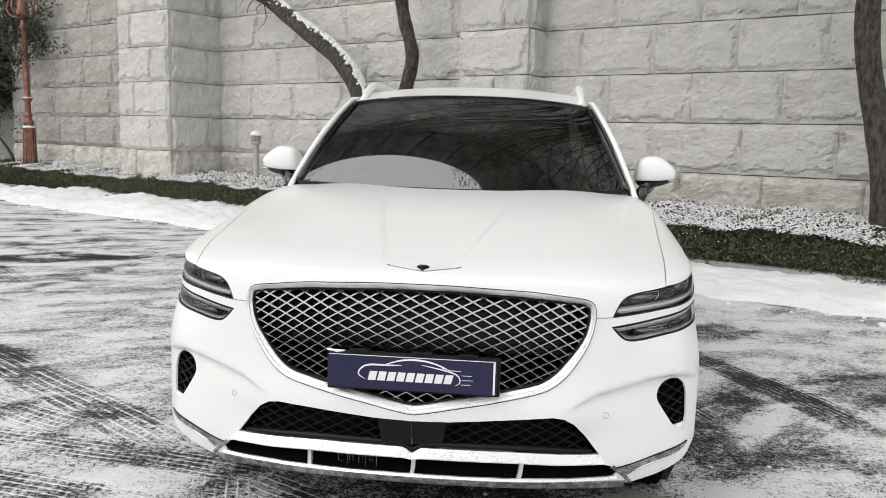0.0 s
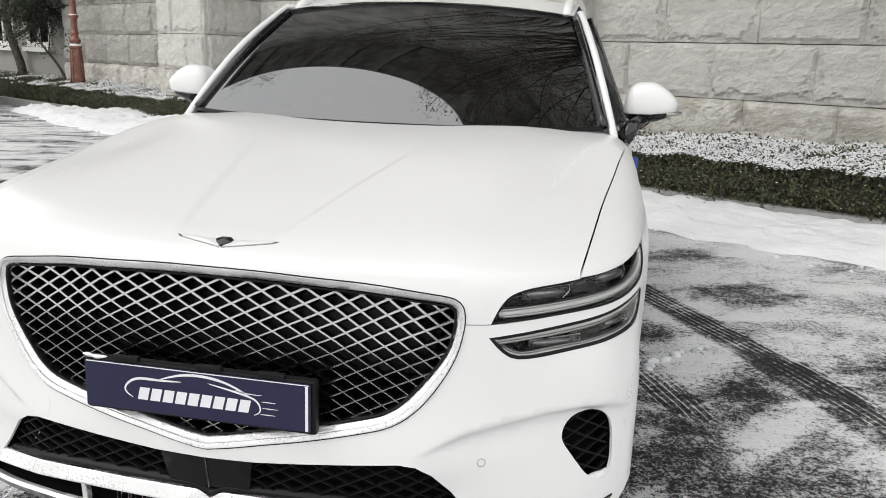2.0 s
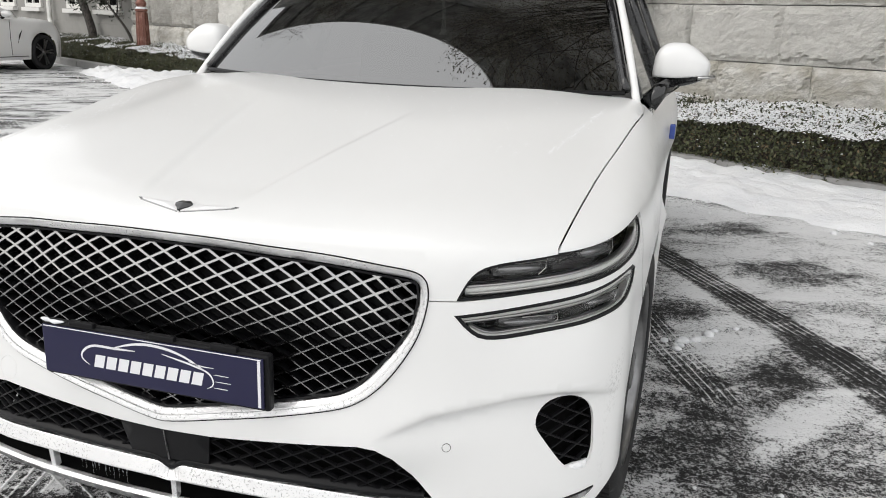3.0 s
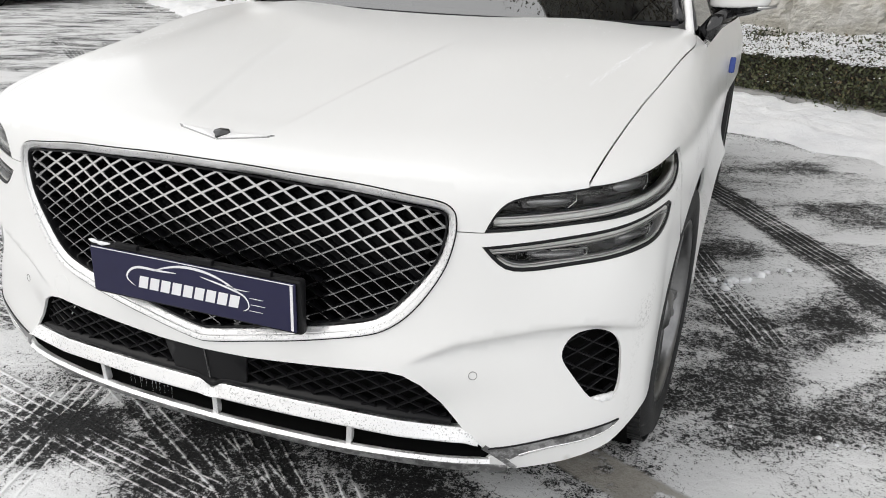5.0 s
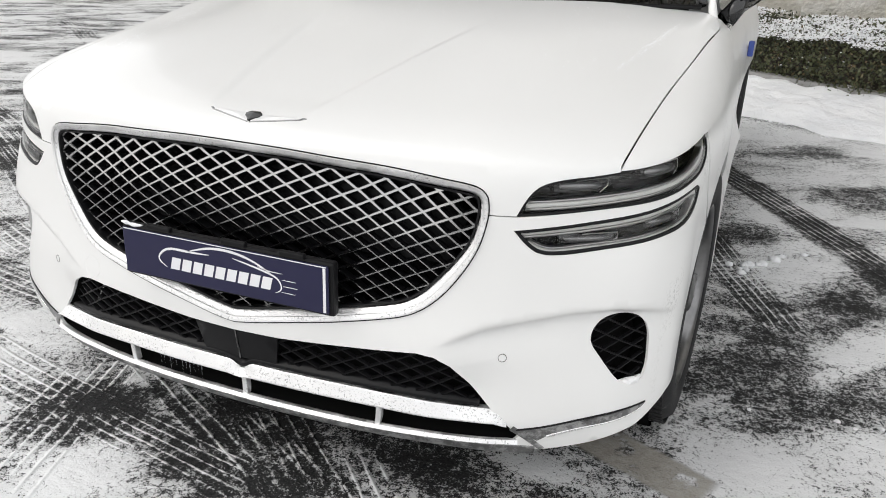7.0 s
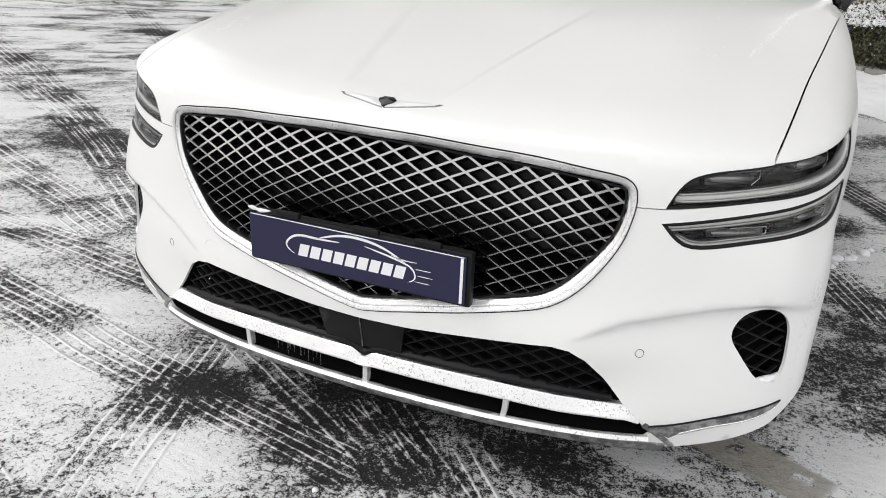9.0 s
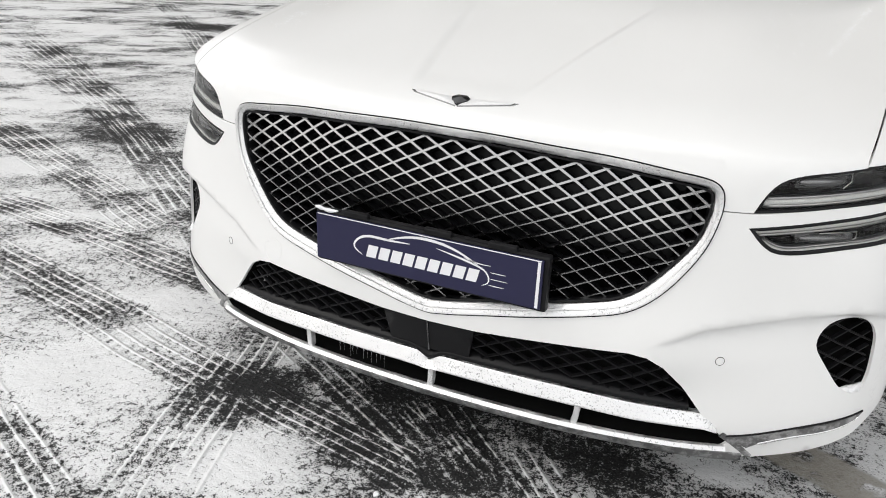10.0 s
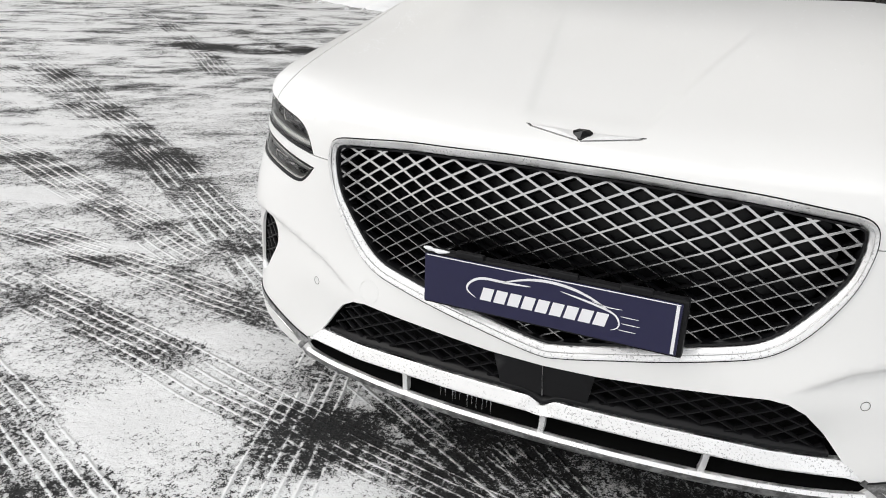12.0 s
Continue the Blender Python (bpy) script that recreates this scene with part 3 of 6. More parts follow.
def finish(name, pieces, mat, parent, label="", depth=.02):
    """One mesh from sheets that meet edge to edge; its free edges are turned inwards."""
    verts, faces = merged(*pieces)
    bm = bmesh.new()
    vs = [bm.verts.new(v) for v in verts]
    for f in faces:
        bm.faces.new([vs[i] for i in f])
    bmesh.ops.remove_doubles(bm, verts=bm.verts, dist=.003)
    bm.normal_update()
    if depth:
        rim = [e for e in bm.edges if e.is_boundary]
        inner, outer = {}, {}
        for e in rim:
            for w in e.verts:
                if w not in inner:
                    inner[w] = (w.co.copy(), w.normal.copy())
        for w, (c, k) in inner.items():
            outer[w] = (bm.verts.new(c), bm.verts.new(c - k * depth))
        for e in rim:
            a, b = e.link_loops[0].vert, e.link_loops[0].link_loop_next.vert
            bm.faces.new((outer[b][0], outer[a][0], outer[a][1], outer[b][1]))
    return part(name, bm, mat, parent, label, True)


def ribbon(path, fmap, wide, lift, drop=.004, closed=False, sign=1, flat=False, rows=None):
    """A raised moulding along a path on the skin: rounded top, as wide as told (one number or one per point)."""
    m = len(path)
    verts, faces = [], []
    rows = rows or [(-.5, -drop), (-.5, lift * .55), (-.3, lift), (.3, lift), (.5, lift * .55), (.5, -drop)]
    if flat:
        rows = [(-.5, -drop), (-.5, lift * .7), (-.43, lift), (.43, lift), (.5, lift * .7), (.5, -drop)]
    for i, p in enumerate(path):
        a = path[(i - 1) % m] if closed or i else p
        b = path[(i + 1) % m] if closed or i < m - 1 else p
        k = normal_of(fmap, *p) * sign
        d = (Vector(fmap(*b)) - Vector(fmap(*a))).normalized()
        side = d.cross(k).normalized()
        w = wide[i] if hasattr(wide, "__len__") else wide
        base = Vector(fmap(*p))
        verts += [base + side * (w * q) + k * h for q, h in rows]
    r = len(rows)
    for i in range(m if closed else m - 1):
        for j in range(r - 1):
            a, b = i * r + j, ((i + 1) % m) * r + j
            faces.append((a, a + 1, b + 1, b))
    if not closed:
        faces += [tuple(range(r)), tuple(range(len(verts) - r, len(verts)))[::-1]]
    return verts, faces


def lattice(poly, fmap, du, dv, wide, sink, thick, shift=(0, 0), step=.006):
    """Crossing slanted bars cut to an outline: the diamond mesh of a grille."""
    pieces = []
    us, vs = [p[0] for p in poly], [p[1] for p in poly]
    u0, u1, v0, v1 = min(us), max(us), min(vs), max(vs)
    ang = dv / du
    for slant in (1, -1):
        k0, k1 = int((u0 - (v1 - v0) / ang) / du) - 2, int((u1 + (v1 - v0) / ang) / du) + 2
        for k in range(k0, k1 + 1):
            run = []
            steps = max(8, int((v1 - v0) / step))
            for i in range(steps + 1):
                v = v0 + (v1 - v0) * i / steps
                u = k * du + slant * (v - v0 + shift[1]) / ang + shift[0]
                if inside((u, v), poly):
                    run.append((u, v))
                    continue
                if len(run) > 1:
                    pieces.append(bar(run, fmap, wide, sink, thick))
                run = []
            if len(run) > 1:
                pieces.append(bar(run, fmap, wide, sink, thick))
    return merged(*pieces)


def bar(run, fmap, wide, sink, thick):
    """A flat-fronted bar with chamfered sides along a path on the skin."""
    verts, faces = [], []
    for i, p in enumerate(run):
        k = normal_of(fmap, *p)
        base = Vector(fmap(*p)) - k * sink
        d = (Vector(fmap(*run[min(i + 1, len(run) - 1)])) - Vector(fmap(*run[max(i - 1, 0)]))).normalized()
        side = d.cross(k).normalized()
        w = wide(p[1]) if callable(wide) else wide
        verts += [base + side * (w * q) - k * h for q, h in ((-.65, thick), (-.5, .0022), (-.34, 0), (.34, 0), (.5, .0022), (.65, thick))]
    for i in range(len(run) - 1):
        for j in range(5):
            a, b = i * 6 + j, (i + 1) * 6 + j
            faces.append((a, a + 1, b + 1, b))
    return verts, faces


def dark_sides(ob):
    """The bars' fronts stay bright, their deep sides are black plastic."""
    ob.data.materials.append(BLACK)
    for i, p in enumerate(ob.data.polygons):
        p.material_index = 1 if i % 5 in (0, 4) else 0


def on_crown(x, y):
    return (x, y, crown(x, y)[0])


# ---- outlines on the front face: (way round the nose, height) ----
GRILLE = [(.006, .488), (.06, .497), (.13, .511), (.205, .525), (.282, .541), (.36, .559), (.405, .573), (.440, .594), (.475, .628), (.510, .678), (.535, .728), (.547, .775), (.550, .815), (.547, .832), (.537, .844), (.519, .851), (.477, .857), (.363, .870), (.243, .876), (.12, .881), (.0, .882)]
LAMP_IN = [(.605, .797), (.622, .830), (.643, .853), (.677, .866), (.75, .874), (.818, .880)]
LAMP_TOP = [(.818, .880), (.885, .890), (.965, .902), (1.06, .909), (1.145, .911)]
LAMP_LOW = [(1.166, .903), (1.168, .880), (1.140, .851), (1.06, .831), (.965, .820), (.867, .813), (.765, .808), (.684, .802)]
LIGHT_TOP = [(.602, .768), (.675, .777), (.766, .787), (.868, .796), (.965, .807), (1.04, .815), (1.104, .818)]
LIGHT_LOW = [(1.108, .806), (1.096, .780), (1.060, .760), (.961, .744), (.867, .736), (.769, .728), (.69, .720), (.652, .724), (.622, .746)]
VENT = [(.789, .532), (.792, .556), (.808, .577), (.840, .587), (.872, .583), (.902, .563), (.915, .537), (.920, .499), (.918, .447), (.902, .422), (.862, .428), (.832, .463), (.803, .506)]
LOWER = [(.0, .466), (.115, .469), (.277, .482), (.43, .493), (.465, .488), (.50, .468), (.54, .426), (.592, .358), (.632, .318), (.650, .300), (.640, .285), (.45, .279), (.25, .276), (.0, .275)]


LAMP_IN, LAMP_TOP, LAMP_LOW = (curve_points(q, k) for q, k in ((LAMP_IN, 18), (LAMP_TOP, 16), (LAMP_LOW, 26)))
LIGHT = curve_points(LIGHT_TOP, 24)[:-1] + curve_points(LIGHT_LOW, 30)
corner = GRILLE.index((.547, .832))
GRILLE = curve_points(GRILLE[:corner + 1], 60)[:-1] + curve_points(GRILLE[corner:], 44)


def both(half):
    """The whole closed outline from its right half, which runs from the bottom middle to the top middle."""
    return half + [(-u, v) for u, v in half[-2:0:-1]]


car = new("parked_suv")
tagged(car, "white mid-size SUV dusted with snow, parked on the snowy yard", "car")

# front bumper: from the wheel arches round the nose, below the bonnet
ARCH_Y, ARCH_R = .868, .405


def s_at(y):
    return float(np.interp(y, [plan(v)[1] for v in np.linspace(PLAN0, plan_s[-1], 400)], np.linspace(0, LEN, 400)))


def arch(y0, a0, a1, count=14, grow=0.0):
    """Points of a wheel arch round a wheel middle at y0, from angle a0 to a1 (degrees, 0 forwards, 90 up)."""
    return [(s_at(y0 - (ARCH_R + grow) * math.cos(radians(a))), .37 + (ARCH_R + grow) * math.sin(radians(a))) for a in np.linspace(a0, a1, count)]


bump_half = [(.0, .258), (.3, .256), (.60, .254), (.71, .260), (.80, .283), (.90, .315), (.955, .350), (.985, .368)] + arch(ARCH_Y, 3, 48, 8) + [(1.19, .80), (1.180, .900)] + LAMP_LOW + [(.605, .795), (.549, .795)]
grille_down = [p for p in GRILLE[::-1] if p[1] < .79]
half_loop = bump_half + grille_down[:-1]
bumper_outline = half_loop[1:] + [(.0, .4875)] + [(-u, v) for u, v in half_loop[::-1]]
bumper_outline = [p for i, p in enumerate(bumper_outline) if math.dist(p, bumper_outline[i - 1]) > 1e-4]
bumper = finish("front_bumper", [panel(bumper_outline, [LIGHT, mirrored(LIGHT), rounded(VENT), mirrored(rounded(VENT)), both(LOWER)], skin, .0125, folds=[(k * q, crease_z(q) + d) for k in (1, -1) for q in np.linspace(.46, .97, 60) for d in (.004, -.004, -.0085, -.013, -.021)])],
                PAINT, car, "white painted front bumper with wide openings", .007)

# bonnet: the nose above the grille and the crowned top, back to the windscreen
FOOT_Y = 1.20


def cowl(x):
    return FOOT_Y + .25 * (x / .775) ** 2


def edge_run(s0, s1):
    k = max(2, int(abs(s1 - s0) / .014))
    return [float(q) for q in np.linspace(s0, s1, k)]


SHUT = curve_points([tuple(skin(.818, shoulder(.818))[:2]), (.775, .255), (.785, .36), (.800, .565), (.828, .872), (.848, 1.10), (.855, 1.28), (.835, 1.43)], 40)
top_run = edge_run(.818, -.818)
nose_outline = [(-.818, .880)] + [(-u, v) for u, v in LAMP_IN[-2::-1]] + [(-.551, .797)] + [(-u, v) for u, v in GRILLE if v > .80] + [(u, v) for u, v in GRILLE[-2::-1] if v > .80] + [(.551, .797)] + LAMP_IN[:-1] + [(.818, .880)] + [(q, shoulder(q)) for q in top_run]
top_outline = [tuple(skin(q, shoulder(q))[:2]) for q in top_run[::-1]] + SHUT[1:] + [(x, cowl(x)) for x in np.linspace(.78, -.78, 60)] + [(-x, y) for x, y in SHUT[:0:-1]]
bonnet = finish("bonnet", [panel(nose_outline, [], skin, .018), panel(top_outline, [], on_crown, .024, folds=[(k * (d + .19 * q), q) for k in (1, -1) for q in np.linspace(.07, 1.0, 60) for d in (.078, .086, .094, .102, .110)])], PAINT, car, "white bonnet with two faint creases and a film of frost", .008)

# wings beside the bonnet, with the wheel arches
DOOR_S = s_at(1.45)
wing_run = edge_run(.824, DOOR_S)
gap = .004
wing_top = [(x + gap, y) for x, y in SHUT] + [(.85, 1.45)] + [tuple(skin(q, shoulder(q))[:2]) for q in wing_run[::-1]]
wing_side = [(q, shoulder(q)) for q in wing_run] + [(DOOR_S, .30)] + [(s_at(ARCH_Y + ARCH_R + .03), .27)] + arch(ARCH_Y, 180, 50, 26) + [(1.195, .80), (1.184, .912)] + [(u, min(v + .004, shoulder(u) - .007)) for u, v in LAMP_TOP[::-1]]
wing = finish("front_wing", [panel(wing_side, [], skin, .02), panel(wing_top, [], on_crown, .02)], PAINT, car, "", .008)


def mirror_copy(ob, name, parent=None):
    """The other-handed twin of a part."""
    bm = bmesh.new()
    bm.from_mesh(ob.data)
    bm.transform(Matrix.Diagonal((-1, 1, 1, 1)))
    bmesh.ops.reverse_faces(bm, faces=bm.faces[:])
    twin = part(name, bm, ob.data.materials[0], parent or ob.parent, ob.get("label", ""))
    for p in twin.data.polygons:
        p.use_smooth = True
    for kid in ob.children:
        mirror_copy(kid, kid.name.split(".")[0], twin)
    return twin


mirror_copy(wing, "front_wing")

# doors and rear quarters
REAR_Y = 3.743


def side_part(name, y0, y1, low=.30, rear_arch=False, label=""):
    a, b = s_at(y0), s_at(y1)
    belt = lambda y: 1.035 + .02 * (y - 1.45)
    out = [(q, belt(y0 + (y1 - y0) * (q - a) / (b - a))) for q in np.linspace(a, b, 20)]
    if rear_arch:
        out += [(b, .32)] + [(s_at(REAR_Y + ARCH_R + .02), .30)] + arch(REAR_Y, 175, 5, 24) + [(a, .40)]
    else:
        out += [(b, low), (a, low)]
    ob = finish(name, [panel(out, [], skin, .04)], PAINT, car, label, .03)
    mirror_copy(ob, name)
    return ob


front_door = side_part("front_door", 1.455, 2.50)
rear_door = side_part("rear_door", 2.506, 3.33)
side_part("rear_quarter", 3.336, 4.45, .4, True)
# tail and sills
tail_outline = [(s_at(4.456), .32), (LEN - .002, .32), (LEN - .002, 1.08), (s_at(4.456), 1.08)]
tail = finish("tailgate", [panel(tail_outline, [], skin, .06)], PAINT, car, "", .02)
mirror_copy(tail, "tailgate")
for side in (1, -1):
    part("sill", block((.10, 2.1, .14), (side * .875, 2.3, .25), .03), BLACK, car)
part("underbody", block((1.5, 4.0, .12), (0, 2.4, .26), .02), VOID, car)
part("engine_bay", block((1.25, .8, .40), (0, .75, .52), .05), VOID, car)

# ---- glasshouse ----
def screen(a, b):
    lo = Vector((.797 * a, cowl(.775 * a) + .012, 1.104 + .004 * a * a))
    hi = Vector((.635 * a, 1.93 + .085 * a * a, 1.552 - .042 * a * a))
    p = lo.lerp(hi, b)
    p += Vector((0, -.03, .03)) * math.sin(math.pi * b) * (1 - .5 * a * a)
    return p


def patch(fn, na, nb, thick=.006):
    verts, faces = [], []
    for layer in range(2):
        at = len(verts)
        for i in range(na + 1):
            for j in range(nb + 1):
                verts.append(Vector(fn(-1 + 2 * i / na, j / nb)))
        for i in range(na):
            for j in range(nb):
                q = at + i * (nb + 1) + j
                q = (q, q + nb + 1, q + nb + 2, q + 1)
                faces.append(q)
        if not thick:
            break
        break
    return verts, faces


v, f = patch(screen, 32, 18)
windscreen = mesh_ob("windscreen", v, f, GLASS, car, "dark tinted windscreen mirroring trees")
# black band round the glass
for q in (-.985, .985):
    v, f = tube([screen(q, b) + Vector((0, -.004, .004)) for b in np.linspace(0, .985, 14)], .015, 8)
    mesh_ob("windscreen_seal", v, f, GLOSSBLACK, windscreen)
v, f = tube([screen(a, .0) + Vector((0, -.01, -.004)) for a in np.linspace(-.98, .98, 40)], .008, 6)
mesh_ob("scuttle_trim", v, f, BLACK, windscreen)

def roof_z(x, y):
    return 1.567 + .066 * smooth(1.9, 2.45, y) - .05 * smooth(3.2, 4.4, y) - .045 * (abs(x) / .64) ** 2.4


def roof_patch(a, b):
    y0 = 1.93 + .085 * a * a
    y = y0 + (4.30 - y0) * b
    w = .625 - .05 * smooth(3.2, 4.3, y)
    return Vector((w * a, y - .02 * (1 - b) ** 8, roof_z(.64 * a, y) - .012 * (1 - b) ** 8))


v, f = patch(roof_patch, 24, 30)
roof = mesh_ob("roof", v, f, PAINT, car, "white roof with a thin layer of snow")
v, f = patch(lambda a, b: Vector((.47 * a, 2.70 + .9 * b, roof_z(.47 * a, 2.70 + .9 * b) + .004)), 10, 12)
mesh_ob("sunroof", v, f, GLOSSBLACK, roof, "dark panoramic sunroof panel")
for side in (1, -1):
    rail = [(side * (.600 - .02 * abs(q - .4)), 2.02 + 2.0 * q, roof_z(.64, 2.02 + 2.0 * q) - .006 + .050 * min(1, 6 * q) ** .6 * min(1, 9 * (1 - q)) ** .7) for q in np.linspace(0, 1, 30)]
    v, f = tube(rail, [.015 + .008 * min(1, 8 * q, 8 * (1 - q)) for q in np.linspace(0, 1, 30)], 10)
    mesh_ob("roof_rail", v, f, PAINT, roof, "white roof rail")
    # pillar from the scuttle up into the roof frame
    foot, head = Vector((side * .826, 1.43, 1.070)), Vector((side * .652, 2.04, 1.530))
    path = [foot.lerp(head, q) + Vector((0, -.03, .032)) * math.sin(math.pi * q) for q in np.linspace(0, 1, 14)] + [Vector((side * (.632 - .02 * q), 2.03 + 2.1 * q, 1.525 + .05 * math.sin(math.pi * q) - .01 * q)) for q in np.linspace(.08, 1, 14)]
    v, f = tube(path, [.0135 - .001 * smooth(.3, .6, q) for q in np.linspace(0, 1, len(path))], 12)
    mesh_ob("roof_pillar", v, f, PAINT, car, "white windscreen pillar")
    # side windows
    def side_glass(a, b, y0, y1):
        y = y0 + (y1 - y0) * (a + 1) / 2
        top_y = max(y, 1.55)
        low = Vector((side * .862, y, 1.03 + .02 * (y - 1.45)))
        rise = smooth(1.40, 2.10, y) * (1 - .55 * smooth(3.6, 4.5, y))
        return low.lerp(Vector((side * .648, y, 1.53)), b * max(.03, rise))
    for y0, y1 in ((1.46, 2.47), (2.53, 3.32), (3.38, 4.3)):
        v, f = patch(lambda a, b: side_glass(a, b, y0, y1), 14, 6)
        mesh_ob("side_window", v, f, GLASS, car, "tinted side window")
    v, f = tube([(side * .868, y, 1.035 + .02 * (y - 1.45)) for y in np.linspace(1.46, 4.35, 12)], .012, 8)
    mesh_ob("window_moulding", v, f, CHROME, car, "thin chrome window moulding")
    for y in (2.5, 3.35):
        v, f = tube([(side * .862, y, 1.05), (side * .655, y, 1.53)], .03, 8)
        mesh_ob("door_pillar", v, f, GLOSSBLACK, car)
v, f = patch(lambda a, b: Vector((.62 * a, 4.29, 1.54)).lerp(Vector((.72 * a, 4.66 - .1 * a * a, 1.07)), b), 10, 8)
mesh_ob("rear_window", v, f, GLASS, car, "tinted rear window")

# ---- cabin, dim behind the glass ----
part("dashboard", block((1.35, .45, .22), (0, 1.66, .97), .07), CABIN, car)
part("cabin_floor", block((1.5, 2.8, .06), (0, 2.9, .42), .01), CABIN, car)
for side in (1, -1):
    seat = part("front_seat", block((.52, .22, .66), (side * .38, 2.62, .92), .08, pose(0, 0, 0, -14).to_3x3().to_4x4()), CABIN, car, "dark front seat")
    part("headrest", block((.28, .12, .20), (side * .38, 2.70, 1.34), .05), CABIN, seat)
v, f = tube([(.38 + .185 * math.cos(a), 1.98 - .07 * math.sin(a), 1.06 + .17 * math.sin(a)) for a in np.linspace(0, 2 * math.pi, 32)], .016, 8, False)
mesh_ob("steering_wheel", v, f, CABIN, car)
part("rear_view_mirror", block((.24, .03, .07), (0, 1.98, 1.44), .02), BLACK, car)

def deep(d):
    """The skin pushed in by d."""
    return lambda u, v: tuple(Vector(skin(u, v)) - normal_of(skin, u, v) * d)


# ---- grille ----
def mesh_skin(a, b):
    """The surface of the grille's mesh: it leans back under the bonnet's edge and droops to the sides."""
    k = max(0, abs(a) - .28)
    u, z = math.copysign(abs(a) - .13 * k, a), b - .105 * a * a
    return tuple(Vector(skin(u, z)) + Vector((0, .004 + (.008 + .030 * smooth(.70, .90, b) ** 1.3 + .006 * smooth(.66, .52, b)) * smooth(.60, .38, abs(a)), 0)))


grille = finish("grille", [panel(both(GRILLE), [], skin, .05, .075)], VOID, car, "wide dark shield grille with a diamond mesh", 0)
MESH_EDGE = [(u + .13 * max(0, u - .28) * 1.1, v + .105 * u * u + .012 * smooth(.72, .56, v) - .004 * smooth(.84, .88, v)) for u, v in [(q[0] * 1.04, q[1]) for q in GRILLE]]
v, f = lattice(both(MESH_EDGE), mesh_skin, .0648, .0318, lambda z: .0036 + .0034 * smooth(.68, .84, z), .004, .022, (.010, .0), .004)
dark_sides(mesh_ob("grille_mesh", v, f, DARKCHROME, grille, "satin chrome diamond mesh", False))
# dull flaps behind the upper cells
flap_zone = both([(.0, .66), (.50, .70), (.53, .80), (.50, .85), (.30, .862), (.0, .868)])
finish("grille_flap", [panel(flap_zone, [], lambda a, b: mesh_skin(a, b), .04, .038)], BLACK, grille, "dull black flaps behind the mesh", 0)
cavity_ring = fine(both(GRILLE), .02)
m = len(cavity_ring)
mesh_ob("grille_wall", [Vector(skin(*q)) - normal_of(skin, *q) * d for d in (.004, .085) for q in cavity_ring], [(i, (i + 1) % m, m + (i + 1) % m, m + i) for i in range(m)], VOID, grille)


def inset(poly, by):
    """The outline drawn in towards its inside by a width."""
    res = []
    m = len(poly)
    area = sum(a[0] * b[1] - b[0] * a[1] for a, b in zip(poly, poly[1:] + poly[:1]))
    for i, p in enumerate(poly):
        a, b = poly[i - 1], poly[(i + 1) % m]
        d = Vector((b[0] - a[0], b[1] - a[1])).normalized()
        res.append((p[0] - d.y * by * math.copysign(1, area), p[1] + d.x * by * math.copysign(1, area)))
    return res


def moulding(path, fmap, wide, rows):
    """A closed moulding along a path; rows give (place across, height) from its inner to its outer edge."""
    m, r = len(path), len(rows)
    verts = []
    for i, p in enumerate(path):
        a, b = path[i - 1], path[(i + 1) % m]
        k = normal_of(fmap, *p)
        side = (Vector(fmap(*b)) - Vector(fmap(*a))).normalized().cross(k).normalized()
        base = Vector(fmap(*p))
        verts += [base + side * (wide[i] * q) + k * h for q, h in rows]
    faces = [(i * r + j, i * r + j + 1, ((i + 1) % m) * r + j + 1, ((i + 1) % m) * r + j) for i in range(m) for j in range(r - 1)]
    return verts, faces




def cut_corners(poly, times=2):
    for _ in range(times):
        poly = [(a[0] + (b[0] - a[0]) * q, a[1] + (b[1] - a[1]) * q) for a, b in zip(poly, poly[1:] + poly[:1]) for q in (.25, .75)]
    return poly


ring = fine(cut_corners(both(GRILLE)), .010)
frame_wide = [.0150 + .0110 * smooth(.76, .62, v) + .0010 * smooth(.850, .866, v) for u, v in ring]
frame_in = [(a[0] + (b[0] - a[0]) * w / .02, a[1] + (b[1] - a[1]) * w / .02) for a, b, w in zip(ring, inset(ring, .01), frame_wide)]
edge_in = [(a[0] + (b[0] - a[0]) * (w + .004) / .01, a[1] + (b[1] - a[1]) * (w + .004) / .01) for a, b, w in zip(ring, inset(ring, .01), frame_wide)]
v, f = moulding(frame_in, skin, frame_wide, [(-.50, -.03), (-.50, -.006), (-.42, -.004), (-.10, .0005), (.0, .0010), (.04, .0040), (.30, .0058), (.42, .0062), (.49, .0035), (.50, -.03)])
mesh_ob("grille_frame", v, f, SNOWY, grille, "bright chrome surround speckled with snow", False)
v, f = moulding(edge_in, deep(.006), [.004] * len(ring), [(-.5, -.03), (-.5, .002), (.5, .003), (.5, -.01)])
mesh_ob("inner_frame", v, f, BLACK, grille, "narrow black inner edge", False)
v, f = moulding(inset(ring, -.0010), skin, [.0030] * len(ring), [(-.5, -.004), (-.5, .0008), (.5, .0008), (.5, -.004)])
mesh_ob("grille_seam", v, f, BLACK, grille, "dark seam round the surround", False)

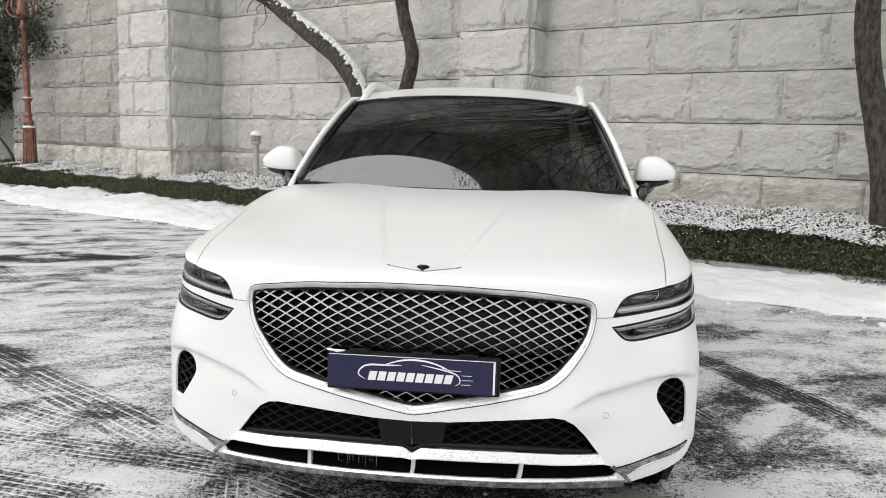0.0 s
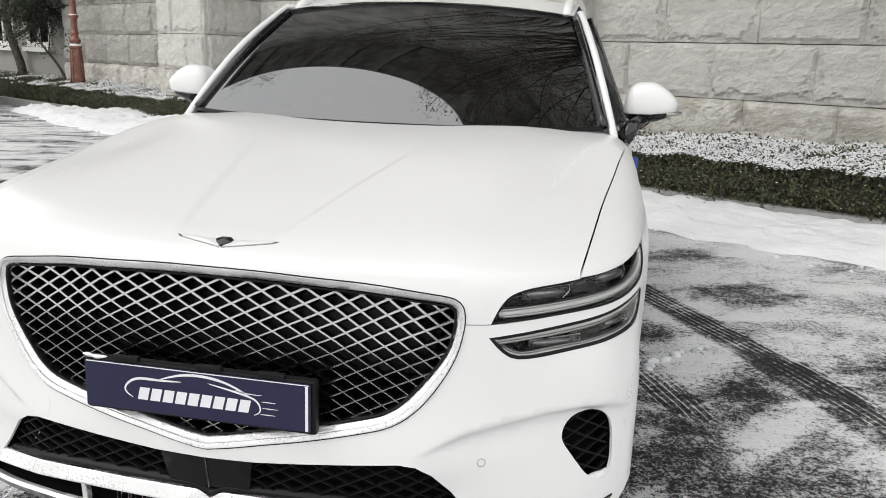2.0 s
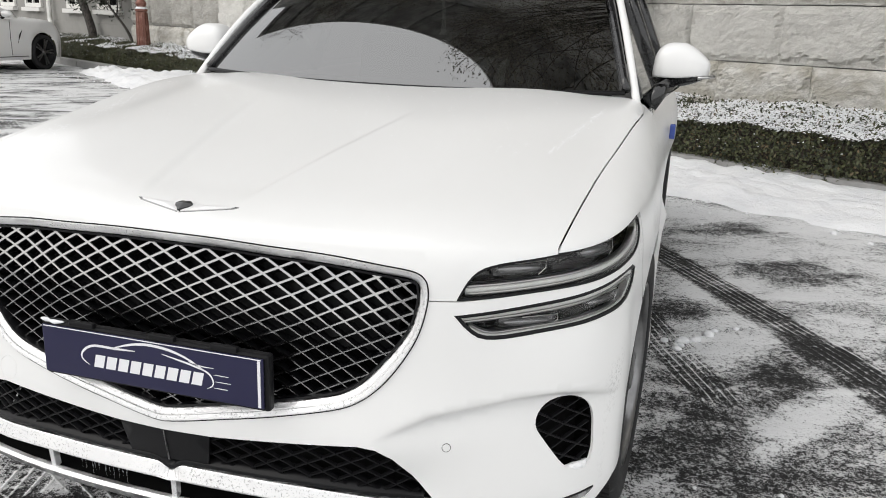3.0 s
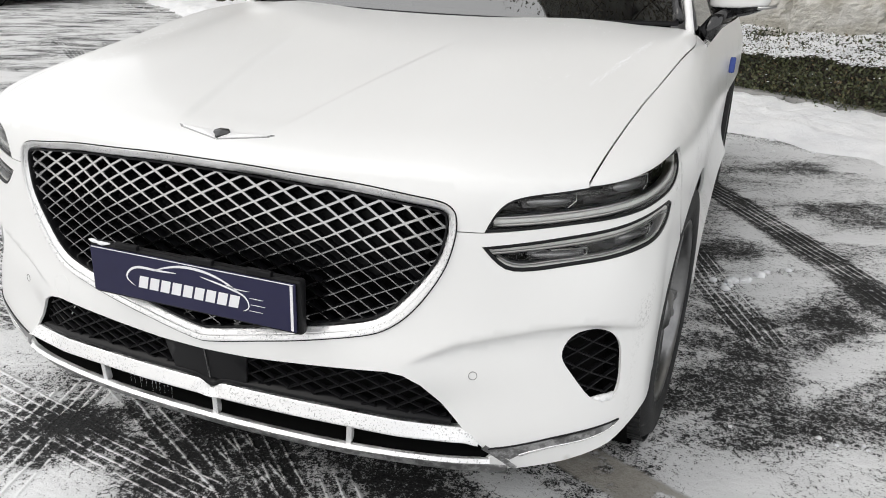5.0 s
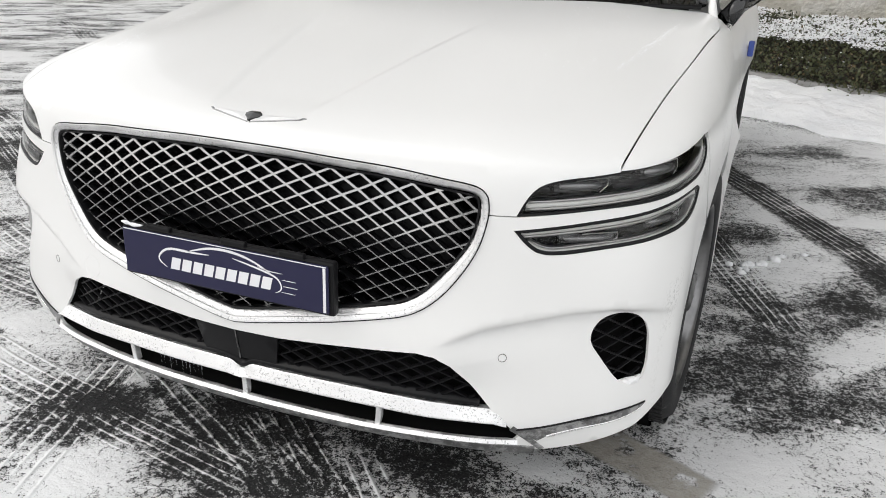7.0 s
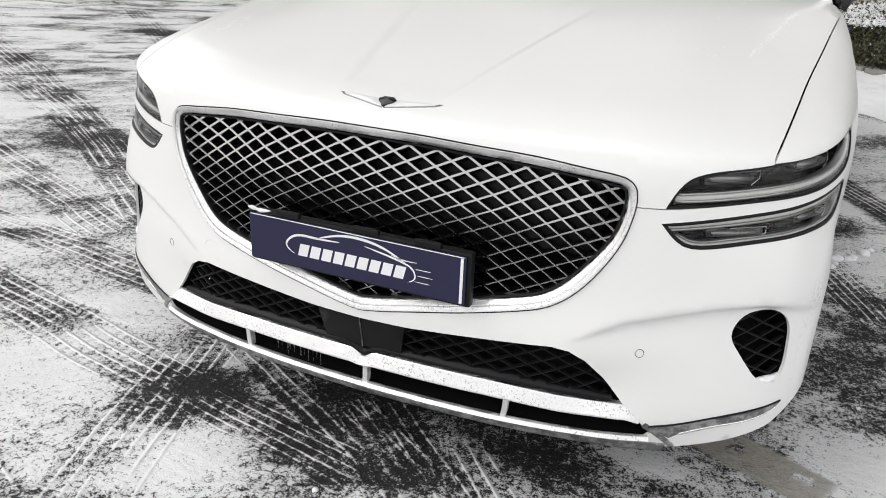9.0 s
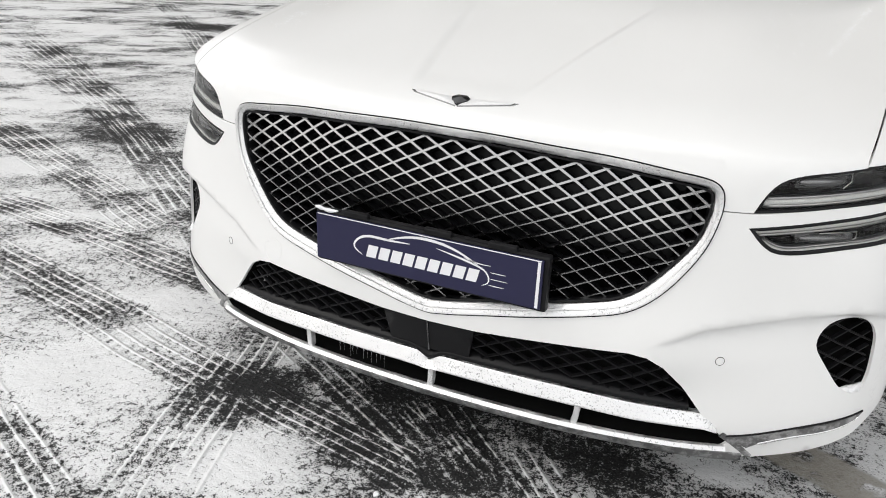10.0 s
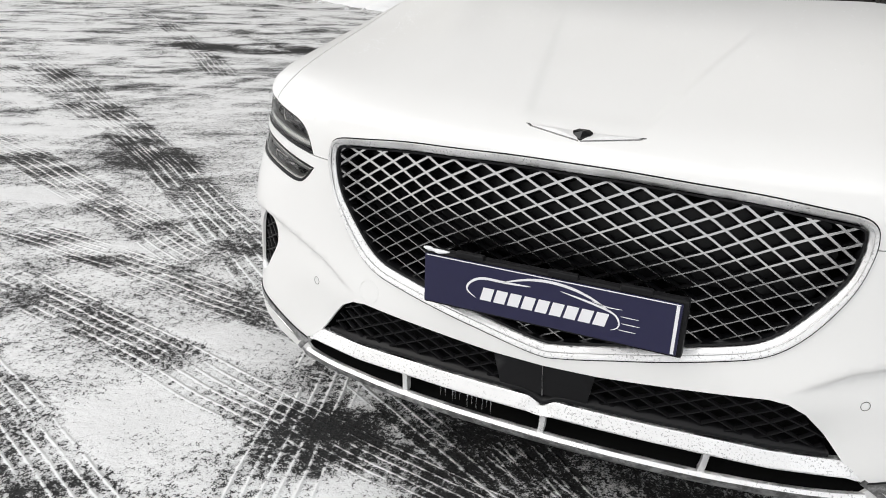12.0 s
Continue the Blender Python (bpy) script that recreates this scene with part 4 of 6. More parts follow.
# ---- the plate with its holder ----
plate_turn = Matrix.Translation((.0, -.046, .622)) @ pose(0, 0, 0, 0)
holder = block((.526, .022, .119), (.003, .014, 0), .006)
holder.transform(plate_turn)
plate = part("number_plate", holder, BLACK, car, "navy plate with a white emblem in a black holder")
bm = block((.512, .006, .105), (0, 0, 0), .0025)
bm.transform(plate_turn)
face = part("plate_face", bm, NAVY, plate, "navy blue plate face")
for size, at in (((.504, .0012, .0020), (0, -.0026, .0508)), ((.0060, .0016, .098), (.2480, -.0036, 0))):
    bm = block(size, at)
    bm.transform(plate_turn)
    part("plate_rim", bm, PRINT, plate)
for x in (-.16, .03, .17):
    bm = block((.06, .012, .012), (x, .004, .0625), .003)
    bm.transform(plate_turn)
    part("clip", bm, BLACK, plate)


v, f = tube([plate_turn @ Vector((x, .004, .0605 + .002 * math.sin(90 * x))) for x in np.linspace(-.262, -.205, 9)], [.002, .004, .005, .003, .0045, .005, .004, .003, .0015], 7)
mesh_ob("plate_snow", v, f, SNOW, plate, "snow caught on the plate holder")


def flat_stroke(points, wide, count=24):
    """A flat brush stroke on the plate, tapered at both ends."""
    pts = curve_points(points, count)
    verts, faces = [], []
    for i, (x, z) in enumerate(pts):
        a, b = pts[max(i - 1, 0)], pts[min(i + 1, count - 1)]
        d = Vector((b[0] - a[0], b[1] - a[1])).normalized()
        w = wide * (.18 + .82 * math.sin(math.pi * i / (count - 1)) ** .6) / 2
        verts += [plate_turn @ Vector((x - d.y * w, -.0032, z + d.x * w)), plate_turn @ Vector((x + d.y * w, -.0032, z - d.x * w))]
    faces = [(2 * i, 2 * i + 1, 2 * i + 3, 2 * i + 2) for i in range(count - 1)]
    return verts, faces


strokes = [flat_stroke([(-.142, -.022), (-.162, -.004), (-.150, .014), (-.10, .024), (-.03, .026)], .0055), flat_stroke([(-.085, .024), (-.03, .041), (.02, .044), (.075, .034), (.125, .012)], .006),
           flat_stroke([(.03, .030), (.075, .022), (.12, .012), (.142, .0), (.146, -.018), (.132, -.028)], .0045), flat_stroke([(.09, .024), (.12, .018), (.15, .018)], .0022), flat_stroke([(.148, .004), (.165, .004), (.182, .004)], .0018),
           flat_stroke([(.150, -.010), (.168, -.010), (.186, -.010)], .0018), flat_stroke([(.146, -.024), (.165, -.024), (.180, -.024)], .0018)]
v, f = merged(*strokes)
mesh_ob("plate_emblem", v, f, PRINT, plate, "white car-outline emblem", False)
for i in range(9):
    x, w, h = -.130 + i * .0287, .0232, .028
    q = [(x - .003, -.024), (x + w - .003, -.024), (x + w + .004, -.024 + h), (x + .004, -.024 + h)]
    mesh_ob("plate_bar", [plate_turn @ Vector((a, -.0034, b)) for a, b in q], [(0, 1, 2, 3)], PRINT, plate, "white bar", False)

# ---- winged badge on the bonnet ----
def badge_sheet(outline, lift):
    """A thin raised plate on the bonnet from an outline in plan."""
    outline = [(x + BADGE_X, y) for x, y in outline]
    m = len(outline)
    mid = (sum(p[0] for p in outline) / m, sum(p[1] for p in outline) / m)
    verts = [Vector((x, y, crown(x, y)[0] - .003)) for x, y in outline] + [Vector((x, y, crown(x, y)[0] + lift * .6)) for x, y in outline]
    verts.append(Vector((*mid, crown(*mid)[0] + lift)))
    return verts, [(i, (i + 1) % m, m + (i + 1) % m, m + i) for i in range(m)] + [(m + i, m + (i + 1) % m, 2 * m) for i in range(m)]


BADGE_X, BADGE_Y = .011, .080
v, f = badge_sheet([(0, BADGE_Y - .017), (.017, BADGE_Y - .004), (.020, BADGE_Y + .004), (.010, BADGE_Y + .013), (-.010, BADGE_Y + .013), (-.020, BADGE_Y + .004), (-.017, BADGE_Y - .004)], .009)
badge = mesh_ob("badge", v, f, GLOSSBLACK, car, "winged badge with a dark crest on the bonnet", False)
for side in (1, -1):
    def wing_edge(shrink):
        k = shrink
        return [(side * (.002 + k), BADGE_Y - .020 + 1.5 * k), (side * .055, BADGE_Y - .006 + k), (side * (.108 - 3 * k), BADGE_Y + .009 + .3 * k), (side * (.118 - 5 * k), BADGE_Y + .017 - k), (side * .065, BADGE_Y + .012 - k), (side * (.018 + k), BADGE_Y + .009 - k), (side * (.012 + k), BADGE_Y - .004)][::side]
    v, f = badge_sheet(wing_edge(-.0002), .003)
    wing_plate = mesh_ob("badge_wing", v, f, FILM, badge, "chrome wing of the badge", False)
    v, f = badge_sheet(wing_edge(.0016), .0052)
    mesh_ob("wing_inlay", v, f, BADGEMETAL, wing_plate, "", False)

# crumbs of frozen snow: a line along one side crease, a crust on the other edge, a scatter towards the windscreen
frost_rng = random.Random(8)


def fleck(x, y, r):
    c = Vector((x, y, crown(x, y)[0] - .0003))
    return [c + Vector((r * 1.6, 0, 0)), c + Vector((0, r, 0)), c - Vector((r * 1.6, 0, 0)), c - Vector((0, r, 0)), c + Vector((0, 0, r * .7))], [(0, 1, 4), (1, 2, 4), (2, 3, 4), (3, 0, 4)]


flecks = []
for k in range(150):
    q = frost_rng.random()
    flecks.append(fleck(.668 + .082 * q + frost_rng.gauss(0, .005), .64 + .50 * q + frost_rng.gauss(0, .005), frost_rng.uniform(.0008, .0022)))
for k in range(260):
    q = frost_rng.random()
    flecks.append(fleck(-.655 - .11 * q + frost_rng.gauss(0, .022), .42 + .72 * q + frost_rng.gauss(0, .01), frost_rng.uniform(.0008, .0022)))
for k in range(420):
    q = 1 - frost_rng.random() ** 2
    flecks.append(fleck(frost_rng.uniform(-.62, .62), .55 + .63 * q, frost_rng.uniform(.0008, .0020)))
v, f = merged(*flecks)
tagged(mesh_ob("frost_crumbs", v, f, SNOW, bonnet, "crumbs of frozen snow on the bonnet", False), kind="stuff")

# ---- lamps ----
LAMP = LAMP_IN + LAMP_TOP[1:] + LAMP_LOW


def projector(u, v, wide, high, parent, name):
    """A lens unit in a smoked housing, with a thin bright bracket round its outer end."""
    k = normal_of(skin, u, v)
    base = Vector(skin(u, v)) - k * .030
    turn = k.to_track_quat("Y", "Z").to_matrix().to_4x4()
    body = part(name, block((wide, .03, high), (0, 0, 0), .007, None), SMOKED, parent)
    body.data.transform(Matrix.Translation(base) @ turn)
    bm = bmesh.new()
    bmesh.ops.create_uvsphere(bm, u_segments=20, v_segments=12, radius=.5, matrix=Matrix.Diagonal((wide * .95, .03, high * .9, 1)))
    bm.transform(Matrix.Translation(base + k * .008) @ turn)
    part("lens_bulb", bm, BULB, body, "dim lens", True)
    path = [(u - wide * .1, v + high * .42), (u + wide * .55, v + high * .50), (u + wide * .54, v - high * .05), (u + wide * .38, v - high * .55)]
    v2, f2 = tube([deep(.012)(*p) for p in path], .0011, 5)
    mesh_ob("bracket", v2, f2, STRIP, body, "thin bright bracket")


def shifted(path, dv):
    return [(u, v + dv) for u, v in path]


def lamp_unit(name, outline, lamp_label, guide, spots, seal):
    body = finish(name, [panel(outline, [], skin, .03, .055)], SMOKED, car, lamp_label, 0)
    walls = [(u, v) for u, v in fine(outline, .02)]
    verts = [Vector(skin(*p)) - normal_of(skin, *p) * d for d in (.003, .056) for p in walls]
    m = len(walls)
    mesh_ob("lamp_wall", verts, [(i, (i + 1) % m, m + (i + 1) % m, m + i) for i in range(m)], GLOSSBLACK, body)
    v, f = ribbon(fine(inset(outline, seal * .5), .02), deep(.002), seal, .001, .02, True)
    mesh_ob("lamp_seal", v, f, BLACK, body, "black seal round the lamp")
    glass = finish("lens", [panel(inset(outline, .004), [], skin, .03, .003)], LENS, body, "clear lamp lens", 0)
    glass.visible_shadow = False
    for path, wide, mat in guide:
        v, f = ribbon(curve_points(path, 40), deep(.009), wide, .003, .012)
        mesh_ob("light_guide", v, f, mat, body, "pale light guide strip")
    for u, v2, w, h in spots:
        projector(u, v2, w, h, body, "projector")
    mirror_copy(body, name)
    return body


HEAD_GUIDE = [(.622, .8095), (.70, .814), (.80, .820), (.90, .827), (1.0, .837), (1.09, .853), (1.137, .873), (1.150, .897)]
DAY_TOP = [(.618, .761), (.70, .770), (.80, .779), (.90, .788), (1.0, .799), (1.06, .802), (1.090, .797)]
DAY_LOW = [(.632, .745), (.660, .7305), (.72, .7305), (.85, .7415), (.96, .751), (1.03, .7605), (1.085, .785)]
lamp_unit("headlight", LAMP, "slim headlight behind a clear lens", [(HEAD_GUIDE, .006, SIGNAL), (shifted(HEAD_GUIDE, .0075), .009, STRIP), (shifted(HEAD_GUIDE[:-1], .0150), .005, SIGNAL)],
          [(.735, .856, .110, .026), (.935, .875, .115, .028)], .0045)
lamp_unit("daytime_light", LIGHT, "slim daytime light below the headlight", [(DAY_TOP, .008, STRIP), (shifted(DAY_TOP, -.0075), .005, SIGNAL), (DAY_LOW, .0046, STRIP), (shifted(DAY_LOW, .0060), .004, SIGNAL)],
          [(.755, .751, .12, .020), (.945, .772, .11, .022)], .0070)


def cavity(name, outline, parent, d0=.006, d1=.085):
    walls = fine(outline, .02)
    m = len(walls)
    mesh_ob(name, [Vector(skin(*p)) - normal_of(skin, *p) * d for d in (d0, d1) for p in walls], [(i, (i + 1) % m, m + (i + 1) % m, m + i) for i in range(m)], VOID, parent)


# ---- side vents ----
vent = finish("side_vent", [panel(rounded(VENT), [], skin, .03, .06)], VOID, car, "dark side vent with a diamond mesh", 0)
v, f = lattice(inset(rounded(VENT), -.001), skin, .066, .034, .0036, .010, .008, (0, 0), .004)
mesh_ob("vent_mesh", v, f, BLACK, vent, "black diamond mesh", False)
cavity("vent_wall", rounded(VENT), vent, .006, .06)
v, f = tube([Vector(skin(u, h)) - normal_of(skin, u, h) * .006 for u, h in ((.858, .430), (.878, .425), (.898, .424), (.910, .432))], [.003, .009, .009, .003], 8)
mesh_ob("vent_snow", v, f, SNOW, vent, "snow lying in the bottom of the vent")
mirror_copy(vent, "side_vent")

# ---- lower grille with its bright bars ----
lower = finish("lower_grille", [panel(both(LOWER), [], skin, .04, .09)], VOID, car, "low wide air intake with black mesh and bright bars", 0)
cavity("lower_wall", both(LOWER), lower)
mesh_zone = both([(.0, .378), (.28, .392), (.44, .378), (.58, .362)] + [(.54, .424), (.50, .464), (.465, .484), (.43, .489), (.277, .478), (.115, .465), (.0, .462)])
v, f = lattice(mesh_zone, skin, .062, .033, .0036, .014, .008, (.01, 0))
mesh_ob("lower_mesh", v, f, BLACK, lower, "black diamond mesh", False)
upper_bar = [(u, .3585 - .008 * smooth(.28, .56, abs(u)) - .016 * smooth(.588, .622, abs(u)) - .010 * smooth(.035, .0, abs(u))) for u in np.linspace(-.620, .620, 170)]
v, f = ribbon(upper_bar, deep(.0), [.031 - .002 * smooth(.45, .58, abs(u)) - .023 * smooth(.588, .622, abs(u)) - .015 * smooth(.035, .0, abs(u)) for u, _ in upper_bar], .008, .008, rows=[(-.5, -.02), (-.5, -.004), (-.44, -.002), (.36, .012), (.46, .012), (.5, .007), (.44, -.010)])
mesh_ob("chrome_bar", v, f, SNOWY, lower, "bright trim bar dusted with snow", False)
v, f = ribbon([(u, w + .026 - .010 * smooth(.05, 0, abs(u)) - .004 * smooth(.45, .6, abs(u))) for u, w in upper_bar[8:-8]], deep(.004), .009, .0, .05)
mesh_ob("bar_shadow_edge", v, f, BLACK, lower)
low_bar = [(u, .284 + .004 * smooth(.3, .6, abs(u))) for u in np.linspace(-.648, .648, 90)]
v, f = ribbon(low_bar, deep(-.002), .0066, .008, .004, rows=[(-.5, -.003), (-.5, .002), (-.42, .003), (.30, .010), (.5, .006), (.5, -.010)])
mesh_ob("lower_bar", v, f, SNOWY, lower, "thin bright lower bar", False)
for u in (-.335, .0, .335):
    v, f = ribbon([(u, .284), (u + .003, .30), (u + .006, .340)], deep(.004), .013, .006, .010, False, 1, True)
    mesh_ob("bar_post", v, f, SNOWY, lower, "small bright post between the bars", False)
# icicles under the bar
rng = random.Random(4)
for k in range(11):
    u = -.23 + .012 * k + rng.uniform(-.004, .004)
    top = Vector(skin(u, .345)) + Vector((0, -.004, 0))
    v, f = tube([top, top - Vector((0, 0, rng.uniform(.008, .020))), top - Vector((0, 0, rng.uniform(.024, .042)))], [.0022, .0016, .0004], 6)
    mesh_ob("icicle", v, f, ICE, lower, "small icicle hanging from the trim bar")
radar = finish("radar_cover", [panel([(-.094, .385), (.094, .385), (.108, .463), (-.108, .463)], [], skin, .03, .006)], BLACK, lower, "smooth black sensor cover", .006)
v, f = ribbon([(.0, .384), (.0, .464)], deep(.007), .004, .004, .004)
mesh_ob("cover_fold", v, f, GLOSSBLACK, radar, "raised fold down the middle")
v, f = ribbon([(u, .2635 - .008 * smooth(.5, .7, abs(u))) for u in np.linspace(-.69, .69, 80)], skin, .030, .002, .012)
mesh_ob("splitter", v, f, LIPGREY, lower, "dull grey lower lip")

for side in (1, -1):
    strip = [(.640, .316), (.682, .323), (.765, .345), (.859, .362), (.918, .367), (.905, .358), (.841, .340), (.767, .325), (.708, .304), (.690, .290)]
    strip = [(side * u, h) for u, h in (strip if side > 0 else strip[::-1])]
    finish("corner_trim", [panel(strip, [], skin, .012, -.0022)], LIPGREY, bumper, "dirty chrome strip in the bumper corner", .004)
    v, f = ribbon([(side * u, h) for u, h in curve_points([(.642, .3175), (.682, .3245), (.765, .3465), (.859, .3635), (.918, .368)], 24)], skin, .004, .0025, .01)
    mesh_ob("corner_slot", v, f, BLACK, bumper, "dark slot above the corner strip")
    v, f = ribbon([(side * u, h) for u, h in curve_points([(.708, .3035), (.767, .3245), (.841, .3395), (.905, .3575)], 20)], skin, [.007 - .005 * q for q in np.linspace(0, 1, 20)], .0035, .01)
    mesh_ob("strip_edge", v, f, CHROME, bumper, "bright lower edge of the corner strip")
    v, f = ribbon([(side * u, h) for u, h in curve_points([(.632, .322), (.662, .300), (.705, .262)], 14)], skin, .013, .002, .01)
    mesh_ob("corner_seam", v, f, LIPGREY, bumper)
    k = normal_of(skin, side * .609, .496)
    ring = [Vector(skin(side * .609 + .009 * math.cos(a), .490 + .009 * math.sin(a))) for a in np.linspace(0, 2 * math.pi, 20)]
    v, f = tube(ring, .0006, 5, False)
    mesh_ob("parking_sensor", v, f, BLACK, bumper, "round parking sensor")
ring = [Vector(skin(-.42 + .026 * math.cos(a), .525 + .026 * math.sin(a))) for a in np.linspace(0, 2 * math.pi, 24)]
v, f = tube(ring, .0005, 5, False)
mesh_ob("tow_eye_cover", v, f, STRIP, bumper, "round tow eye cover")

# ---- wheels ----
def make_wheel(name, x, y, side, steer=0):
    turn = pose(0, 0, 0, 0, 0, steer) @ pose(0, 0, 0, 0, 90 * side, 0)
    at = (x, y, .368)
    tyre = lathe([(.255, -.118), (.30, -.128), (.345, -.125), (.362, -.105), (.368, -.06), (.369, 0), (.368, .06), (.362, .105), (.345, .125), (.30, .128), (.262, .122), (.255, .10)], 64, at, turn, False)
    wheel = part(name, tyre, RUBBER, car, "wheel with a dark tyre and snow in the tread", True)
    part("rim_well", lathe([(.05, .02), (.24, .0), (.256, .11), (.262, .12), (.255, .121), (.246, .10), (.23, -.02), (.05, -.02)], 48, at, turn), ALLOY, wheel, "", True)
    for i in range(5):
        for off in (-7, 7):
            a = 72 * i + off
            bm = block((.205, .026, .03), (.14, 0, .085), .008)
            bm.transform(Matrix.Translation(at) @ turn @ pose(0, 0, 0, 0, 0, a))
            part("spoke", bm, ALLOY, wheel)
    part("hub", lathe([(.0, .06), (.055, .07), (.06, .10), (.045, .112), (.0, .114)], 24, at, turn), ALLOY, wheel, "", True)
    ribs = []
    for i in range(90):
        a = 2 * math.pi * i / 90
        c = Vector((math.cos(a) * .3685, math.sin(a) * .3685, 0))
        for k, w in ((-.085, .05), (-.03, .035), (.03, .035), (.085, .05)):
            bmx = [Matrix.Rotation(a + .03 * (k > 0), 4, "Z") @ Vector((.369 + dr, dt, k + dz)) for dr, dt, dz in ((0, -.009, -w / 2), (0, .009, -w / 2), (0, .009, w / 2), (0, -.009, w / 2), (.006, -.008, -w / 2), (.006, .008, -w / 2), (.006, .008, w / 2), (.006, -.008, w / 2))]
            ribs.append(([Matrix.Translation(at) @ turn @ q for q in bmx], [(4, 5, 6, 7), (0, 1, 5, 4), (1, 2, 6, 5), (2, 3, 7, 6), (3, 0, 4, 7)]))
    v, f = merged(*ribs)
    tagged(mesh_ob("tread", v, f, RUBBER, wheel, "", False), kind="stuff")
    return wheel


for wy in (ARCH_Y, REAR_Y):
    for side in (1, -1):
        make_wheel("wheel", side * .807, wy, side, -3 if wy == ARCH_Y else 0)
        part("arch_liner", lathe([(.40, -.13), (.40, .10), (.396, .10), (.396, -.13)], 48, (side * .77, wy, .375), pose(0, 0, 0, 0, 90 * side, 0)), VOID, car)
        part("arch_back", lathe([(.0, -.14), (.39, -.14), (.39, -.13), (.0, -.13)], 32, (side * .77, wy, .375), pose(0, 0, 0, 0, 90 * side, 0)), VOID, car)

# ---- door mirrors ----
for side in (1, -1):
    def cap(lo, hi, swell=1.0):
        verts, faces = [], []
        nu, nv = 28, 14
        for i in range(nu + 1):
            for j in range(nv + 1):
                a, b = 2 * math.pi * i / nu, -math.pi / 2 + math.pi * j / nv
                p = Vector((math.copysign(abs(math.cos(a) * math.cos(b)) ** .55, math.cos(a) * math.cos(b)), math.copysign(abs(math.sin(a) * math.cos(b)) ** .55, math.sin(a) * math.cos(b)), math.copysign(abs(math.sin(b)) ** .7, math.sin(b))))
                x, y, z = p.x, p.y, min(hi, max(lo, p.z))
                x2 = .952 + .098 * x * swell + .006 * z
                z2 = 1.180 + (.090 * z * (1 - .55 * smooth(-.1, 1.1, x)) if z > 0 else .068 * z * (1 - .35 * smooth(-.3, 1.1, x))) * swell
                verts.append(Vector((side * x2, 1.735 + .075 * y * swell + .06 * (x2 - .95), z2)))
        for i in range(nu):
            for j in range(nv):
                q = i * (nv + 1) + j
                faces.append((q, q + nv + 1, q + nv + 2, q + 1) if side > 0 else (q + 1, q + nv + 2, q + nv + 1, q))
        return verts, faces
    v, f = cap(-.50, 1)
    mirror = mesh_ob("door_mirror", v, f, PAINT, car, "white door mirror on a black foot")
    v, f = cap(-1, -.46, .99)
    mesh_ob("mirror_base", v, f, GLOSSBLACK, mirror)
    v, f = tube([(side * .855, 1.60, 1.055), (side * .885, 1.64, 1.10), (side * .925, 1.70, 1.135)], [.032, .030, .034], 10)
    mesh_ob("mirror_foot", v, f, GLOSSBLACK, mirror)
    v, f = tube([(side * 1.01, 1.672, 1.152), (side * 1.045, 1.69, 1.155), (side * 1.066, 1.725, 1.158)], .006, 6)
    mesh_ob("turn_signal", v, f, SIGNAL, mirror, "slim turn signal strip")
# blue transit pad on the door edge
part("door_pad", block((.024, .04, .065), (.940, 2.51, .865), .006), BLUEPAD, car, "blue foam pad stuck on the door edge")

# ---- along the wall: kerb, ploughed snow, hedge ----
def noise2(x, y, scale=1.0, octaves=4):
    return noise.fractal((x * scale, y * scale, .37), .6, 2.1, octaves)


def kerb_run():
    u = -26.0
    holder = tagged(new("kerb"), "low grey stone kerb along the hedge", "kerb", kind="structure")
    while u < 9:
        w = 1.0
        bm = block((w - .012, .15, .20), (0, 0, .06), .012)
        bm.transform(wall_pose(u + w / 2, 1.66 + .04 * smooth(-4.5, 0, u), 0))
        part("kerb_stone", bm, KERBSTONE, holder)
        u += w


kerb_run()


def snow_bank():
    verts, faces = [], []
    nu, nv = 330, 30
    for i in range(nu + 1):
        u = -24 + 33 * i / nu
        left, there = smooth(-10.5, -13, u), smooth(-14.7, -13.7, u + .3 * noise2(u, 5, 1.2))
        far = 2.92 - .45 * left + .13 * noise2(u, 3, 1.1) + .07 * noise2(u, 7, 4)
        near = 1.40 + .38 * left + .25 * smooth(-4.5, 0, u)
        for j in range(nv + 1):
            q = j / nv
            v = near + (far - near) * q
            top = (.155 - .03 * left - .06 * smooth(-4.5, -1, u)) * (1 - q) ** .55 * (.75 + .3 * noise2(u, v, 1.6)) + .05 * smooth(1, .75, q)
            top += .045 * max(0, noise2(u, v, 3.2)) * smooth(1, .8, q)
            top += .020 * noise2(u, v, 10) * smooth(1, .9, q)
            top += .05 * smooth(.55, .3, abs(q - .35)) * smooth(-.3, .2, noise2(u, 1, .8)) * smooth(0, -4, u)
            verts.append(along(u, v, max(-.02, top * there - .03 * (1 - there)) if j < nv else -.03))
    for i in range(nu):
        for j in range(nv):
            a = i * (nv + 1) + j
            faces.append((a, a + 1, a + nv + 2, a + nv + 1))
    return mesh_ob("snow_bank", verts, faces, SNOW)


tagged(snow_bank(), "bank of ploughed white snow along the hedge", "snow", kind="stuff")

